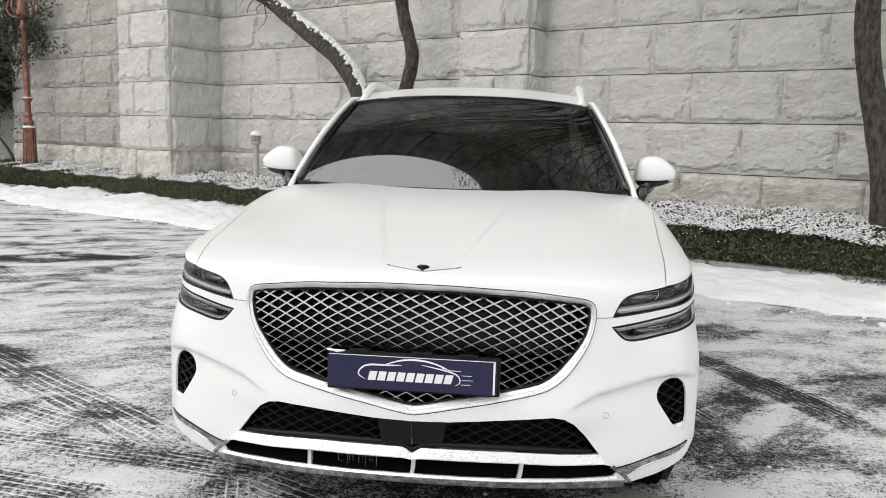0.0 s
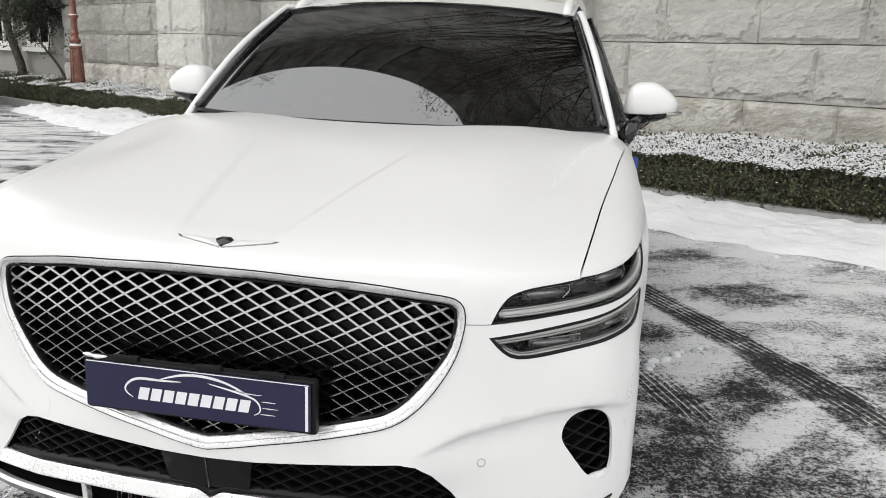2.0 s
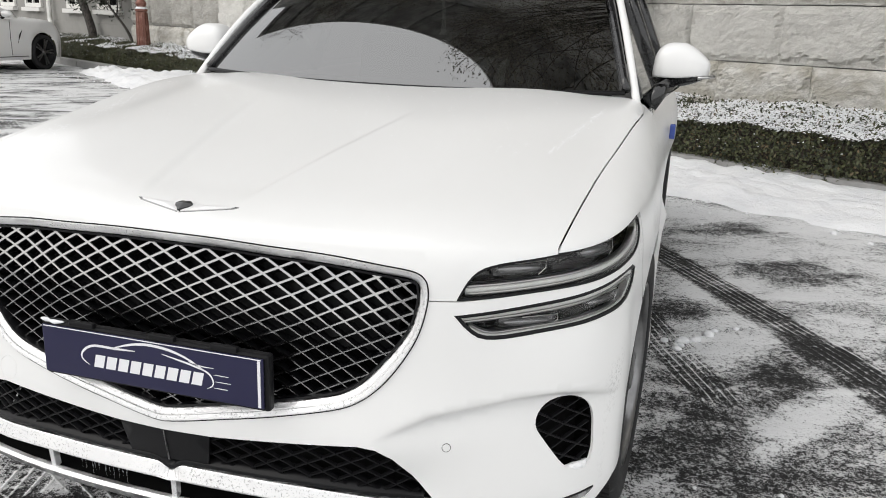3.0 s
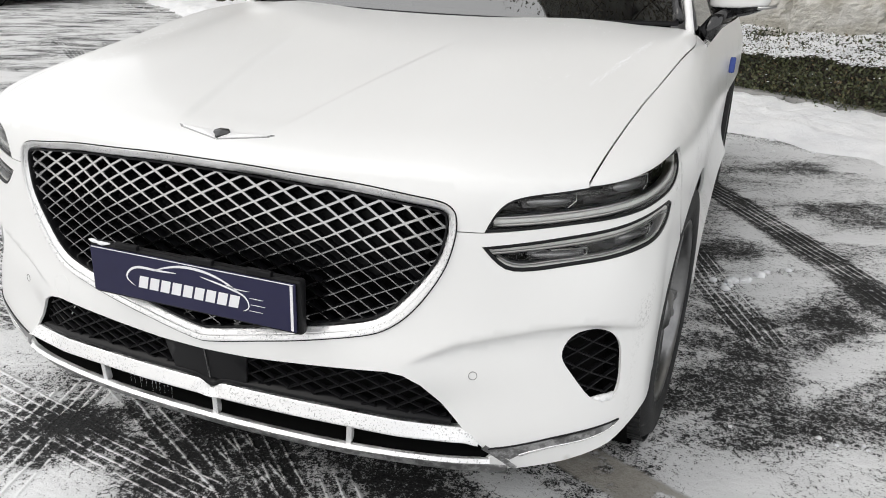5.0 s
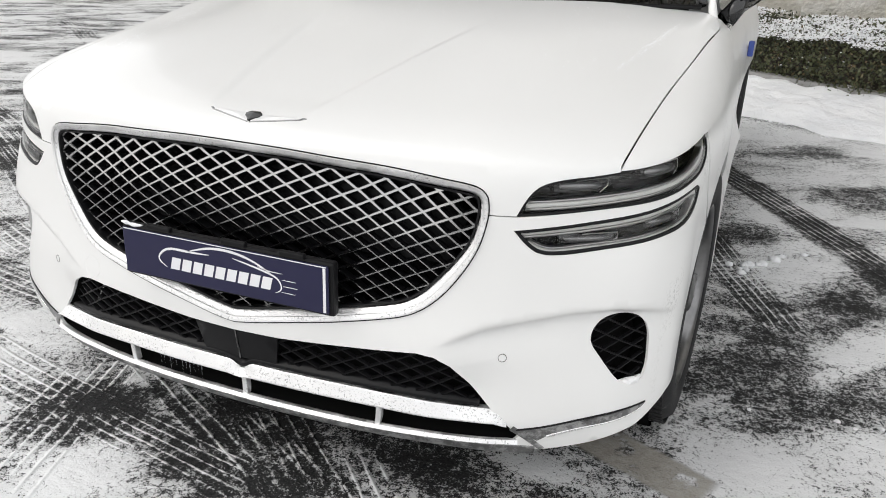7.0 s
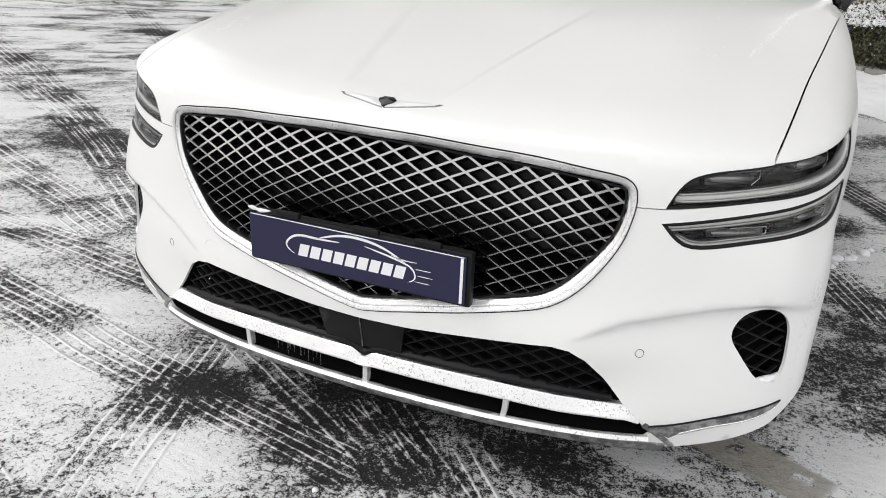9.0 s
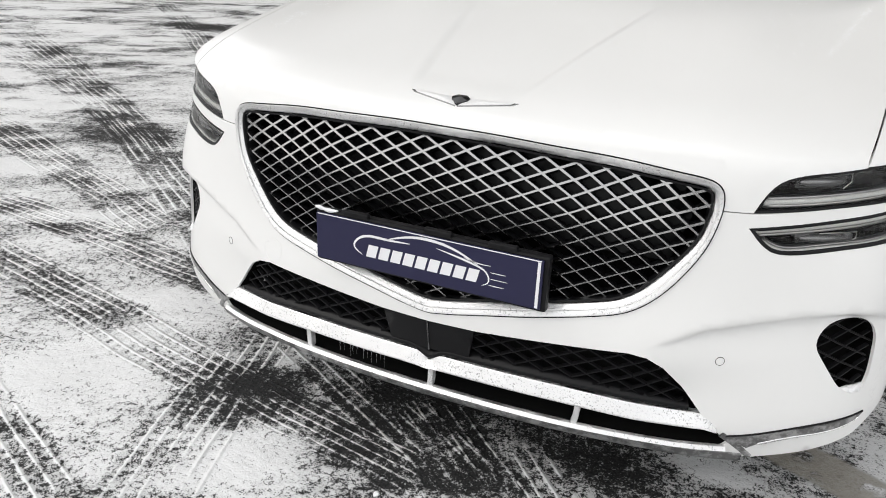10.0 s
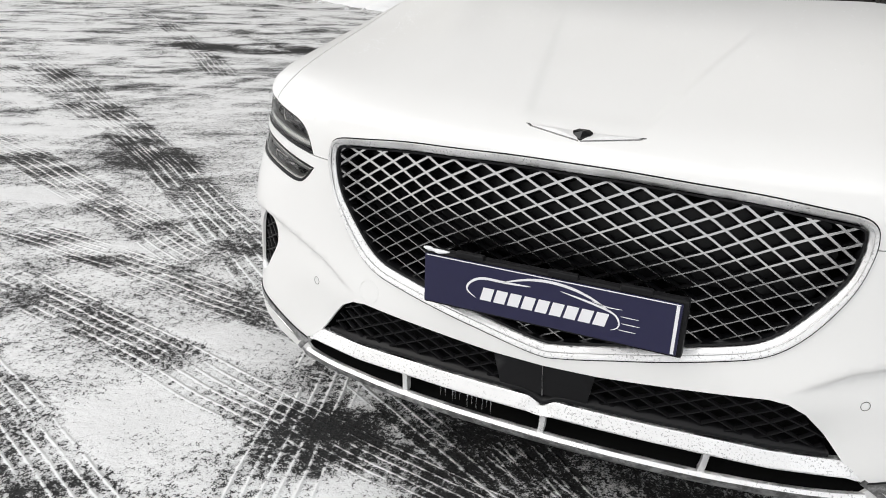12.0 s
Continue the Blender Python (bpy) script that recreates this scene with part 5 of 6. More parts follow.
# loose lumps of snow thrown about the yard
def lumps():
    rng = random.Random(5)
    pieces = []
    for k in range(282):
        if k < 200:
            u, v = rng.uniform(-14, 6), rng.gauss(2.95, .16)
            p = along(u, v, 0)
        elif k < 212:
            q = rng.gauss(0, .4)
            p = Vector((1.13 + .20 * q + rng.gauss(0, .03), 2.16 + .25 * q + rng.gauss(0, .03), 0))
        else:
            p = Vector((rng.uniform(-2.5, 3.5), rng.uniform(-.9, 4.5), 0))
        r = abs(rng.gauss(.008, .008)) + .004
        if k >= 212:
            r = min(.009, r * .55)
        if 212 > k >= 200:
            r = rng.uniform(.010, .026)
        ico = bmesh.new()
        bmesh.ops.create_icosphere(ico, subdivisions=2 if r > .012 else 1, radius=r)
        vs = [p + Vector((w.co.x * rng.uniform(.8, 1.4), w.co.y * rng.uniform(.8, 1.4), w.co.z * .7 + r * .3)) for w in ico.verts]
        ico.verts.index_update()
        fs = [tuple(w.index for w in fc.verts) for fc in ico.faces]
        ico.free()
        pieces.append((vs, fs))
    v, f = merged(*pieces)
    tagged(mesh_ob("snow_crumbs", v, f, SNOW), "small crumbs of snow scattered on the asphalt", "snow", kind="stuff")


lumps()


def quads(centres, across, up):
    """Many small rhombic leaves as one mesh's verts and faces."""
    k = len(centres)
    vs = np.empty((k, 4, 3))
    vs[:, 0], vs[:, 1], vs[:, 2], vs[:, 3] = centres - across, centres - up * .55, centres + across, centres + up * .55
    return vs.reshape(-1, 3), np.arange(4 * k).reshape(-1, 4)


def raw_mesh(name, verts, quadlist, mat, parent=None, label=""):
    me = bpy.data.meshes.new(name)
    k = len(quadlist)
    me.vertices.add(len(verts))
    me.vertices.foreach_set("co", np.asarray(verts, np.float32).ravel())
    me.loops.add(4 * k)
    me.loops.foreach_set("vertex_index", np.asarray(quadlist, np.int32).ravel())
    me.polygons.add(k)
    me.polygons.foreach_set("loop_start", np.arange(0, 4 * k, 4, dtype=np.int32))
    me.update(calc_edges=True)
    me.validate()
    me.materials.append(mat)
    ob = new(name, me)
    ob.parent = parent
    if label:
        ob["label"] = label
    return ob


def unit(rng, k):
    d = rng.normal(size=(k, 3))
    return d / np.linalg.norm(d, axis=1)[:, None]


U3, V3, A3 = np.array(WALL_U), np.array(WALL_V), np.array(WALL_AT)


def front_shift(u, v):
    """The hedge grows out further from the wall beside the car."""
    t = np.clip((np.asarray(u) + 4.5) / 4.5, 0, 1)
    return .25 * t * t * (3 - 2 * t) * np.clip((np.asarray(v) - .34) / 1.15, 0, 1.1)


def hedge_height(u, v):
    return .49 + .02 * np.sin(1.3 * u) + .015 * np.sin(4.1 * u + 1) + .012 * np.sin(9.7 * u) + .10 * np.clip(1.5 - v, 0, 1.2)


def make_hedge(u0, u1, seed, name_label, snow_level=-.22):
    rng = np.random.default_rng(seed)
    thing = tagged(new("hedge"), name_label, "hedge")
    size = u1 - u0
    # dark twiggy heart
    verts, faces = [], []
    k = int(size * 3)
    for i in range(k + 1):
        u = u0 + .06 + (size - .12) * i / k
        for v, z in ((.40, 0), (.40, .46), (.86, .46), (1.36, .43), (1.42, .22), (1.40, 0)):
            verts.append(along(u, v - .04 + float(front_shift(u, v)) + .02 * noise2(u, z, 3), z * (float(hedge_height(u, v)) / .5)))
    for i in range(k):
        for j in range(5):
            a = i * 6 + j
            faces.append((a, a + 1, a + 7, a + 6))
    faces += [tuple(range(6)), tuple(range(len(verts) - 6, len(verts)))[::-1]]
    mesh_ob("hedge_heart", verts, faces, TWIG, thing)
    # leaves on the front, the top and the ends
    nf, nt, ne = int(size * 2600), int(size * 1900), 900
    u = np.concatenate((rng.uniform(u0, u1, nf + nt), rng.choice((u0, u1), ne) + rng.normal(0, .03, ne)))
    v = np.concatenate((np.full(nf, 1.5), rng.uniform(.34, 1.45, nt), rng.uniform(.36, 1.46, ne)))
    hh = hedge_height(u, v)
    z = np.concatenate((rng.uniform(.03, 1, nf) * hh[:nf], hh[nf:nf + nt] + rng.normal(.0, .025, nt), rng.uniform(.03, 1, ne) * hh[nf + nt:]))
    v[:nf] = 1.48 + .04 * np.sin(3 * u[:nf]) + rng.normal(0, .045, nf) - .10 * (z[:nf] / hh[:nf]) ** 5 - .05 * (1 - z[:nf] / hh[:nf]) ** 2
    c = A3 + u[:, None] * U3 + (v + front_shift(u, v))[:, None] * V3 + z[:, None] * np.array((0, 0, 1))
    k = len(u)
    a = unit(rng, k)
    out = np.concatenate((np.tile(V3, (nf, 1)), np.tile((0, 0, 1.0), (nt, 1)), np.tile(-U3, (ne, 1)))) + 1.3 * unit(rng, k)
    b = np.cross(out, a)
    b /= np.linalg.norm(b, axis=1)[:, None] + 1e-9
    a = np.cross(b, out)
    a /= np.linalg.norm(a, axis=1)[:, None] + 1e-9
    s = rng.uniform(.009, .024, k)[:, None]
    vs, fs = quads(c, a * s, b * s)
    raw_mesh("foliage", vs, fs, HEDGELEAF, thing, "small dark green leaves")
    # snow caught on the top
    nt = int(size * 5200)
    u = rng.uniform(u0, u1, nt)
    v = rng.uniform(.34, 1.49, nt)
    keep = np.array([noise2(float(p), float(q), 2.2) + .25 * noise2(float(p), float(q), 9) > snow_level + .25 * smooth(1.32, 1.5, float(q)) for p, q in zip(u, v)])
    u, v = u[keep], v[keep]
    nt = len(u)
    z = hedge_height(u, v) + .012 + rng.normal(0, .012, nt)
    c = A3 + u[:, None] * U3 + (v + front_shift(u, v))[:, None] * V3 + z[:, None] * np.array((0, 0, 1))
    # a few flakes hang on the front too
    m = int(size * 16)
    uf, q = rng.uniform(u0, u1, m), rng.beta(2.5, 1.6, m)
    cf = A3 + uf[:, None] * U3 + (1.505 + front_shift(uf, 1.5) + rng.normal(0, .02, m))[:, None] * V3 + (q * hedge_height(uf, 1.5))[:, None] * np.array((0, 0, 1))
    c = np.concatenate((c, cf))
    k = len(c)
    s = np.concatenate((rng.uniform(.004, .016, nt), rng.uniform(.003, .010, m)))[:, None]
    ang = rng.uniform(0, 6.28, k)
    a = np.stack((np.cos(ang), np.sin(ang), rng.normal(0, .15, k)), 1) * s * 1.3
    b = np.stack((-np.sin(ang), np.cos(ang), rng.normal(0, .15, k)), 1) * s
    up = np.array((0, 0, 1.0)) * s * .7
    vs = np.stack((c - a, c - b, c + a, c + b, c + up), 1).reshape(-1, 3)
    base = np.arange(k)[:, None] * 5
    fs = np.concatenate([base + np.array(t)[None, :] for t in ((0, 1, 4, 4), (1, 2, 4, 4), (2, 3, 4, 4), (3, 0, 4, 4))])
    me = bpy.data.meshes.new("snow_cover")
    me.from_pydata(vs.tolist(), [], fs[:, :3].tolist())
    me.materials.append(SNOW)
    ob = new("snow_cover", me)
    ob.parent = thing
    ob["label"] = "powder snow lying on the leaves"
    return thing


make_hedge(-25, -14.4, 3, "clipped dark green hedge with little snow on it", .25)
make_hedge(-14.2, 9, 4, "clipped dark green hedge with snow on its top", -.42)
# earth bed behind the hedge
bed = tagged(slab("planting_bed", -26, 9, -.05, 1.58, -.02, .10, TWIG), "dark earth bed between the hedge and the wall", "ground", kind="structure")


# ---- trees ----
def limb_path(start, head, length, rng, droop=.0, count=9, wander=.16):
    p, d = Vector(start), Vector(head).normalized()
    pts = [p.copy()]
    for _ in range(count):
        d = (d + Vector((rng.gauss(0, wander), rng.gauss(0, wander), rng.gauss(0, wander) - droop))).normalized()
        p = p + d * (length / count)
        pts.append(p.copy())
    return pts


def snow_on(path, radii, rng, chance=.8):
    """Crumbly snow caught along the upper side of a limb, as many small lumps."""
    pieces = []
    for i in range(len(path) - 1):
        a, b = Vector(path[i]), Vector(path[i + 1])
        d = (b - a).normalized()
        up = (Vector((0, 0, 1)) - d * d.z).normalized()
        side = d.cross(up)
        for k in range(max(3, int((b - a).length / .0028))):
            if rng.random() > chance:
                continue
            q, turn = rng.random(), rng.gauss(0, .30)
            if noise2(a.x + q * (b.x - a.x) + a.z, a.y, 3.0) < -.22:
                continue
            r = radii[i] + (radii[i + 1] - radii[i]) * q
            s = min(.038, r * .28) * rng.uniform(.4, 1.0)
            c = a.lerp(b, q) + (up * math.cos(turn) + side * math.sin(turn)) * r * .97
            vs = [c + Vector((w[0] * rng.uniform(.8, 1.3), w[1] * rng.uniform(.8, 1.3), w[2])) * s for w in LUMP[0]]
            pieces.append((vs, LUMP[1]))
    return merged(*pieces)


_ico = bmesh.new()
bmesh.ops.create_icosphere(_ico, subdivisions=1, radius=1.0)
_ico.verts.index_update()
LUMP = ([w.co.copy() for w in _ico.verts], [tuple(w.index for w in fc.verts) for fc in _ico.faces])
_ico.free()


def make_tree(label, trunk, radii, limbs, seed, snow=True, twigs=30, leaves=None, crowns=(), thick=.05):
    rng = random.Random(seed)
    base = Vector(trunk[0])
    tree = tagged(new("tree"), label, "tree")
    dense = [Vector(p) for p in curve_points([tuple(p) for p in trunk], 40)]
    rr = [float(np.interp(i / 39, np.linspace(0, 1, len(radii)), radii)) * (1 + .06 * rng.uniform(-1, 1)) for i in range(40)]
    v, f = tube(dense, rr, 14)
    mesh_ob("trunk", v, f, BARK, tree, "rough grey-brown trunk")
    ridges = []
    if snow:
        ridges.append(snow_on(dense[8:], rr[8:], rng))
    branches, tips = [], []
    for q, head, length in limbs:
        at = dense[int(q * 39)]
        path = limb_path(at, head, length, rng)
        r0 = rr[int(q * 39)] * .55
        rs = [r0 * (1 - .8 * i / 9) for i in range(10)]
        v, f = tube(path, rs, 9)
        mesh_ob("limb", v, f, BARK, tree, "bare crooked limb")
        if snow:
            ridges.append(snow_on(path, rs, rng, .6))
        for k in range(4):
            j = rng.randint(3, 9)
            sub = limb_path(path[j], Vector(head) + Vector((rng.gauss(0, .7), rng.gauss(0, .7), rng.gauss(.2, .4))), length * .55, rng, 0, 9, .2)
            branches.append(tube(sub, [rs[j] * .6 * (1 - .85 * i / 9) for i in range(10)], 7))
            tips += sub[3:]
        tips += path[4:]
    for centre, size, count in crowns:
        for k in range(count):
            while True:
                q = Vector((rng.uniform(-1, 1), rng.uniform(-1, 1), rng.uniform(-1, 1)))
                if q.length < 1:
                    break
            goal = Vector(centre) + Vector((q.x * size[0], q.y * size[1], q.z * size[2]))
            start = dense[rng.randint(18, 37)]
            mid = start.lerp(goal, .5) + Vector((rng.gauss(0, .3), rng.gauss(0, .3), .5))
            path = [Vector(w) for w in curve_points([tuple(start), tuple(mid), tuple(goal)], 12)]
            branches.append(tube(path, [thick * (1 - .85 * i / 11) for i in range(12)], 7))
            tips += path[8:]
            for b in range(3):
                sub = limb_path(path[rng.randint(7, 11)], (rng.gauss(0, 1), rng.gauss(0, 1), rng.gauss(0, .4)), 22 * thick, rng, 0, 7, .2)
                branches.append(tube(sub, [.3 * thick * (1 - .8 * i / 7) for i in range(8)], 5))
                tips += sub[2:]
    if branches:
        v, f = merged(*branches)
        tagged(mesh_ob("branchwork", v, f, BARK, tree, "bare crooked branches"), kind="stuff")
    fine_twigs = []
    for k in range(twigs):
        at = rng.choice(tips)
        path = limb_path(at, (rng.gauss(0, 1), rng.gauss(0, 1), rng.gauss(.1, .6)), rng.uniform(.3, .9), rng, .02, 6, .25)
        fine_twigs.append(tube(path, [.008 * (1 - .8 * i / 6) + .0015 for i in range(7)], 5))
    if fine_twigs:
        v, f = merged(*fine_twigs)
        tagged(mesh_ob("twigs", v, f, BARK, tree, "thin dark twigs"), kind="stuff")
    if ridges:
        v, f = merged(*ridges)
        tagged(mesh_ob("snow_ridge", v, f, SNOW, tree, "snow lying along the upper side"), kind="stuff")
    if leaves:
        count, spread, size, mat = leaves
        nrng = np.random.default_rng(seed)
        pick = np.array([tuple(t) for t in tips])[nrng.integers(0, len(tips), count)]
        c = pick + nrng.normal(0, spread, (count, 3))
        a, b = unit(nrng, count), unit(nrng, count)
        s = nrng.uniform(.6, 1.3, count)[:, None] * size
        vs, fs = quads(c, a * s, b * s)
        raw_mesh("crown", vs, fs, mat, tree, "crown of small dark leaves")
    return tree


make_tree("leaning bare tree with snow on its upper side", [along(-4.62, .6, 0), along(-4.68, .6, 1.2), along(-4.84, .6, 2.0), along(-5.31, .6, 2.57), along(-6.06, .6, 3.04), along(-6.85, .6, 3.55), along(-8.1, .6, 4.4), along(-8.8, .6, 5.4)],
          [.17, .155, .145, .135, .13, .12, .10, .06], [(.55, along(-6.4, .6, 3.3) - along(-5.6, .6, 3.05), .9), (.66, Vector((-.9, -.1, .10)), .9), (.8, Vector((.2, -.3, 1)), 1.8), (.95, Vector((-.6, 0, .8)), 1.6)], 11, True, 40)
make_tree("slender bare tree with crooked grey trunk", [along(-4.02, .6, 0), along(-4.02, .6, 1.4), along(-3.90, .6, 2.15), along(-3.82, .6, 2.5), along(-3.93, .6, 2.9), along(-4.05, .6, 3.4), along(-3.9, .6, 4.6)],
          [.13, .12, .112, .10, .095, .09, .06], [(.8, Vector((.6, -.2, .8)), 1.6), (.92, Vector((-.6, .1, .9)), 1.5)], 12, False, 14)
make_tree("dark grey-brown tree whose leafy crown overhangs the car", [along(2.52, .6, 0), along(2.46, .6, .5), along(2.40, .6, 1.1), along(2.26, .6, 1.75), along(2.13, .6, 2.4), along(2.10, .6, 3.0), along(2.1, .7, 4.2), along(1.8, 1.2, 5.6), along(1.3, 1.8, 7.0)],
          [.17, .145, .13, .12, .115, .11, .10, .08, .04], [], 13, False, 160, (36000, .15, .030, DRYLEAF), [((.15, 2.4, 6.4), (1.0, .8, .45), 9), ((1.9, 3.7, 6.5), (3.0, 2.7, .8), 44), ((-1.1, 4.9, 6.6), (1.6, 2.3, .6), 12), ((-5.4, 5.2, 6.6), (1.5, 1.0, .5), 8)], .034)
make_tree("evergreen tree with dark needles and a bent trunk", [along(-18.0, .5, 0), along(-18.15, .5, .8), along(-18.65, .5, 1.52), along(-18.88, .5, 2.1), along(-18.7, .5, 3.4), along(-18.4, .5, 5.2)],
          [.11, .10, .09, .08, .07, .03], [(.33, Vector((1, -.1, .25)), 2.6), (.45, Vector((1, -.5, .35)), 2.4), (.55, Vector((-.8, -.3, .5)), 1.8), (.65, Vector((.9, -.4, .5)), 2.4), (.8, Vector((.6, .1, .6)), 1.8), (.9, Vector((-.5, -.2, .8)), 1.4)], 14, False, 40, (16000, .15, .05, PINELEAF))
make_tree("small evergreen with dark clipped needle pads", [along(-15.56, .45, 0), along(-15.54, .45, .9), along(-15.47, .45, 1.8), along(-15.42, .45, 2.6), along(-15.4, .45, 3.4), along(-15.5, .45, 4.4)],
          [.07, .066, .06, .055, .045, .03], [(.12, along(-16.45, .45, 1.62) - along(-15.56, .45, .55), 2.2), (.40, Vector((-1, -.1, .3)), 1.0)], 15, False, 60, (36000, .09, .030, PINELEAF),
          [(along(-14.15, .55, 3.22), (.45, .35, .26), 9), (along(-15.7, .5, 3.95), (.8, .45, .32), 12), (along(-16.15, .6, 2.75), (.6, .45, .26), 14), (along(-16.45, .65, 2.05), (.65, .45, .24), 14)])


# ---- street lamp ----
def street_lamp(u, v):
    m = wall_pose(u, v, 0) @ pose(0, 0, 0, 0, -1.2, 0)
    lamp = tagged(new("street_lamp"), "ornate copper-brown cast street lamp with snow on its rings", "street lamp")

    def turned(name, profile, sides, mat=COPPER, label="", soft=True):
        bm = lathe(profile, sides)
        bm.transform(m)
        return part(name, bm, mat, lamp, label, soft)
    turned("base", [(.175, 0), (.175, .12), (.155, .16), (.15, .30), (.145, .34), (.115, 1.28), (.135, 1.30), (.135, 1.34), (.09, 1.38)], 8, soft=False)
    for k in range(8):
        a = 2 * math.pi * (k + .5) / 8
        vv, ff = tube([m @ Vector((r * math.cos(a), r * math.sin(a), z)) for r, z in ((.148, .2), (.130, .8), (.114, 1.27))], .010, 6)
        mesh_ob("base_rib", vv, ff, COPPER, lamp)
    turned("snow_collar", [(.0, 1.342), (.130, 1.342), (.118, 1.37), (.09, 1.39), (.0, 1.39)], 24, SNOW, "snow on the base collar")
    turned("shaft", [(.08, 1.36), (.09, 1.40), (.115, 1.44), (.115, 1.48), (.08, 1.52), (.075, 1.58), (.095, 1.61), (.072, 1.64), (.062, 1.68), (.062, 1.90), (.105, 1.94), (.105, 1.97), (.075, 2.01), (.066, 2.1), (.055, 3.4), (.08, 3.44), (.08, 3.49), (.05, 3.53), (.045, 4.6)], 16)
    turned("snow_ring", [(.0, 1.97), (.10, 1.97), (.09, 1.995), (.06, 2.01), (.0, 2.01)], 24, SNOW, "snow on the shaft ring")
    turned("crown_ring", [(.045, 3.60), (.12, 3.70), (.14, 3.80), (.10, 3.86), (.12, 3.94), (.06, 4.05)], 16)
    for k in range(4):
        a = math.pi / 2 * k + .5
        path = [(0, 0, 3.75), (.25 * math.cos(a), .25 * math.sin(a), 3.7), (.36 * math.cos(a), .36 * math.sin(a), 3.85), (.30 * math.cos(a), .30 * math.sin(a), 4.05), (.42 * math.cos(a), .42 * math.sin(a), 4.2)]
        vv, ff = tube([m @ Vector(p) for p in curve_points(path, 18)], .022, 8)
        mesh_ob("scroll", vv, ff, COPPER, lamp)
        bm = lathe([(.02, 4.2), (.09, 4.24), (.13, 4.34), (.11, 4.46), (.03, 4.52)], 16, (.42 * math.cos(a), .42 * math.sin(a), 0))
        bm.transform(m)
        part("globe", bm, PLASTER, lamp, "pale lamp globe", True)
    return lamp


street_lamp(-13.96, 1.0)

# ---- bollard light behind the hedge ----
bollard = tagged(new("bollard_light"), "short grey bollard light with a slotted head", "bollard")
bm = lathe([(.075, 0), (.075, .05), (.055, .07), (.055, 1.16), (.06, 1.17)], 20)
bm.transform(wall_pose(-7.19, .6, 0))
part("post", bm, GREYPAINT, bollard, "", True)
bm = lathe([(.09, 1.17), (.095, 1.18), (.095, 1.20), (.05, 1.205)], 24)
bm.transform(wall_pose(-7.19, .6, 0))
part("lower_rim", bm, GREYPAINT, bollard, "", True)
bm = lathe([(.06, 1.20), (.06, 1.32)], 16)
bm.transform(wall_pose(-7.19, .6, 0))
part("lamp_core", bm, PLASTER, bollard, "", True)
for k in range(12):
    a = 2 * math.pi * k / 12
    bm = block((.012, .02, .12), (.085 * math.cos(a), .085 * math.sin(a), 1.255), .002, pose(0, 0, 0, 0, 0, math.degrees(a)))
    bm.transform(wall_pose(-7.19, .6, 0))
    part("fin", bm, GREYPAINT, bollard)
bm = lathe([(.095, 1.31), (.10, 1.325), (.085, 1.36), (.04, 1.39), (.0, 1.40)], 24)
bm.transform(wall_pose(-7.19, .6, 0))
part("cap", bm, SNOW, bollard, "cap under a layer of snow", True)

# ---- pale building beyond the end of the wall ----
house = tagged(new("building"), "pale stuccoed building with white framed windows behind the evergreens", "building")
slab("wall", -34, -15.6, -.6, .20, 0, 6.4, PLASTER, house)
slab("plinth", -34, -15.6, .20, .26, 0, .95, PLASTER, house)
for u in (-17.6, -19.75, -23.2, -25.6):
    win = slab("window", u - .62, u + .62, .20, .215, 1.30, 3.3, VOID, house)
    win["label"] = "white framed window with two tall panes"
    for a0, a1, z0, z1 in ((-.70, -.58, 1.30, 3.35), (.58, .70, 1.30, 3.35), (-.04, .04, 1.42, 3.3), (-.58, .58, 1.30, 1.42), (-.58, .58, 3.23, 3.35), (-.58, .58, 2.3, 2.36)):
        slab("window_frame", u + a0, u + a1, .205, .27, z0, z1, WHITEWOOD, win)
    slab("window_sill", u - .80, u + .80, .20, .36, 1.18, 1.29, WHITEWOOD, win)
path = [along(-21.6, .34, 6), along(-21.6, .34, 1.25), along(-21.55, .36, 1.0), along(-21.35, .42, .88), along(-21.1, .5, .86)]
v, f = tube(path, .07, 10)
pipe = tagged(mesh_ob("drain_pipe", v, f, WHITEWOOD), "white drain pipe with a bent foot on the building", "pipe")


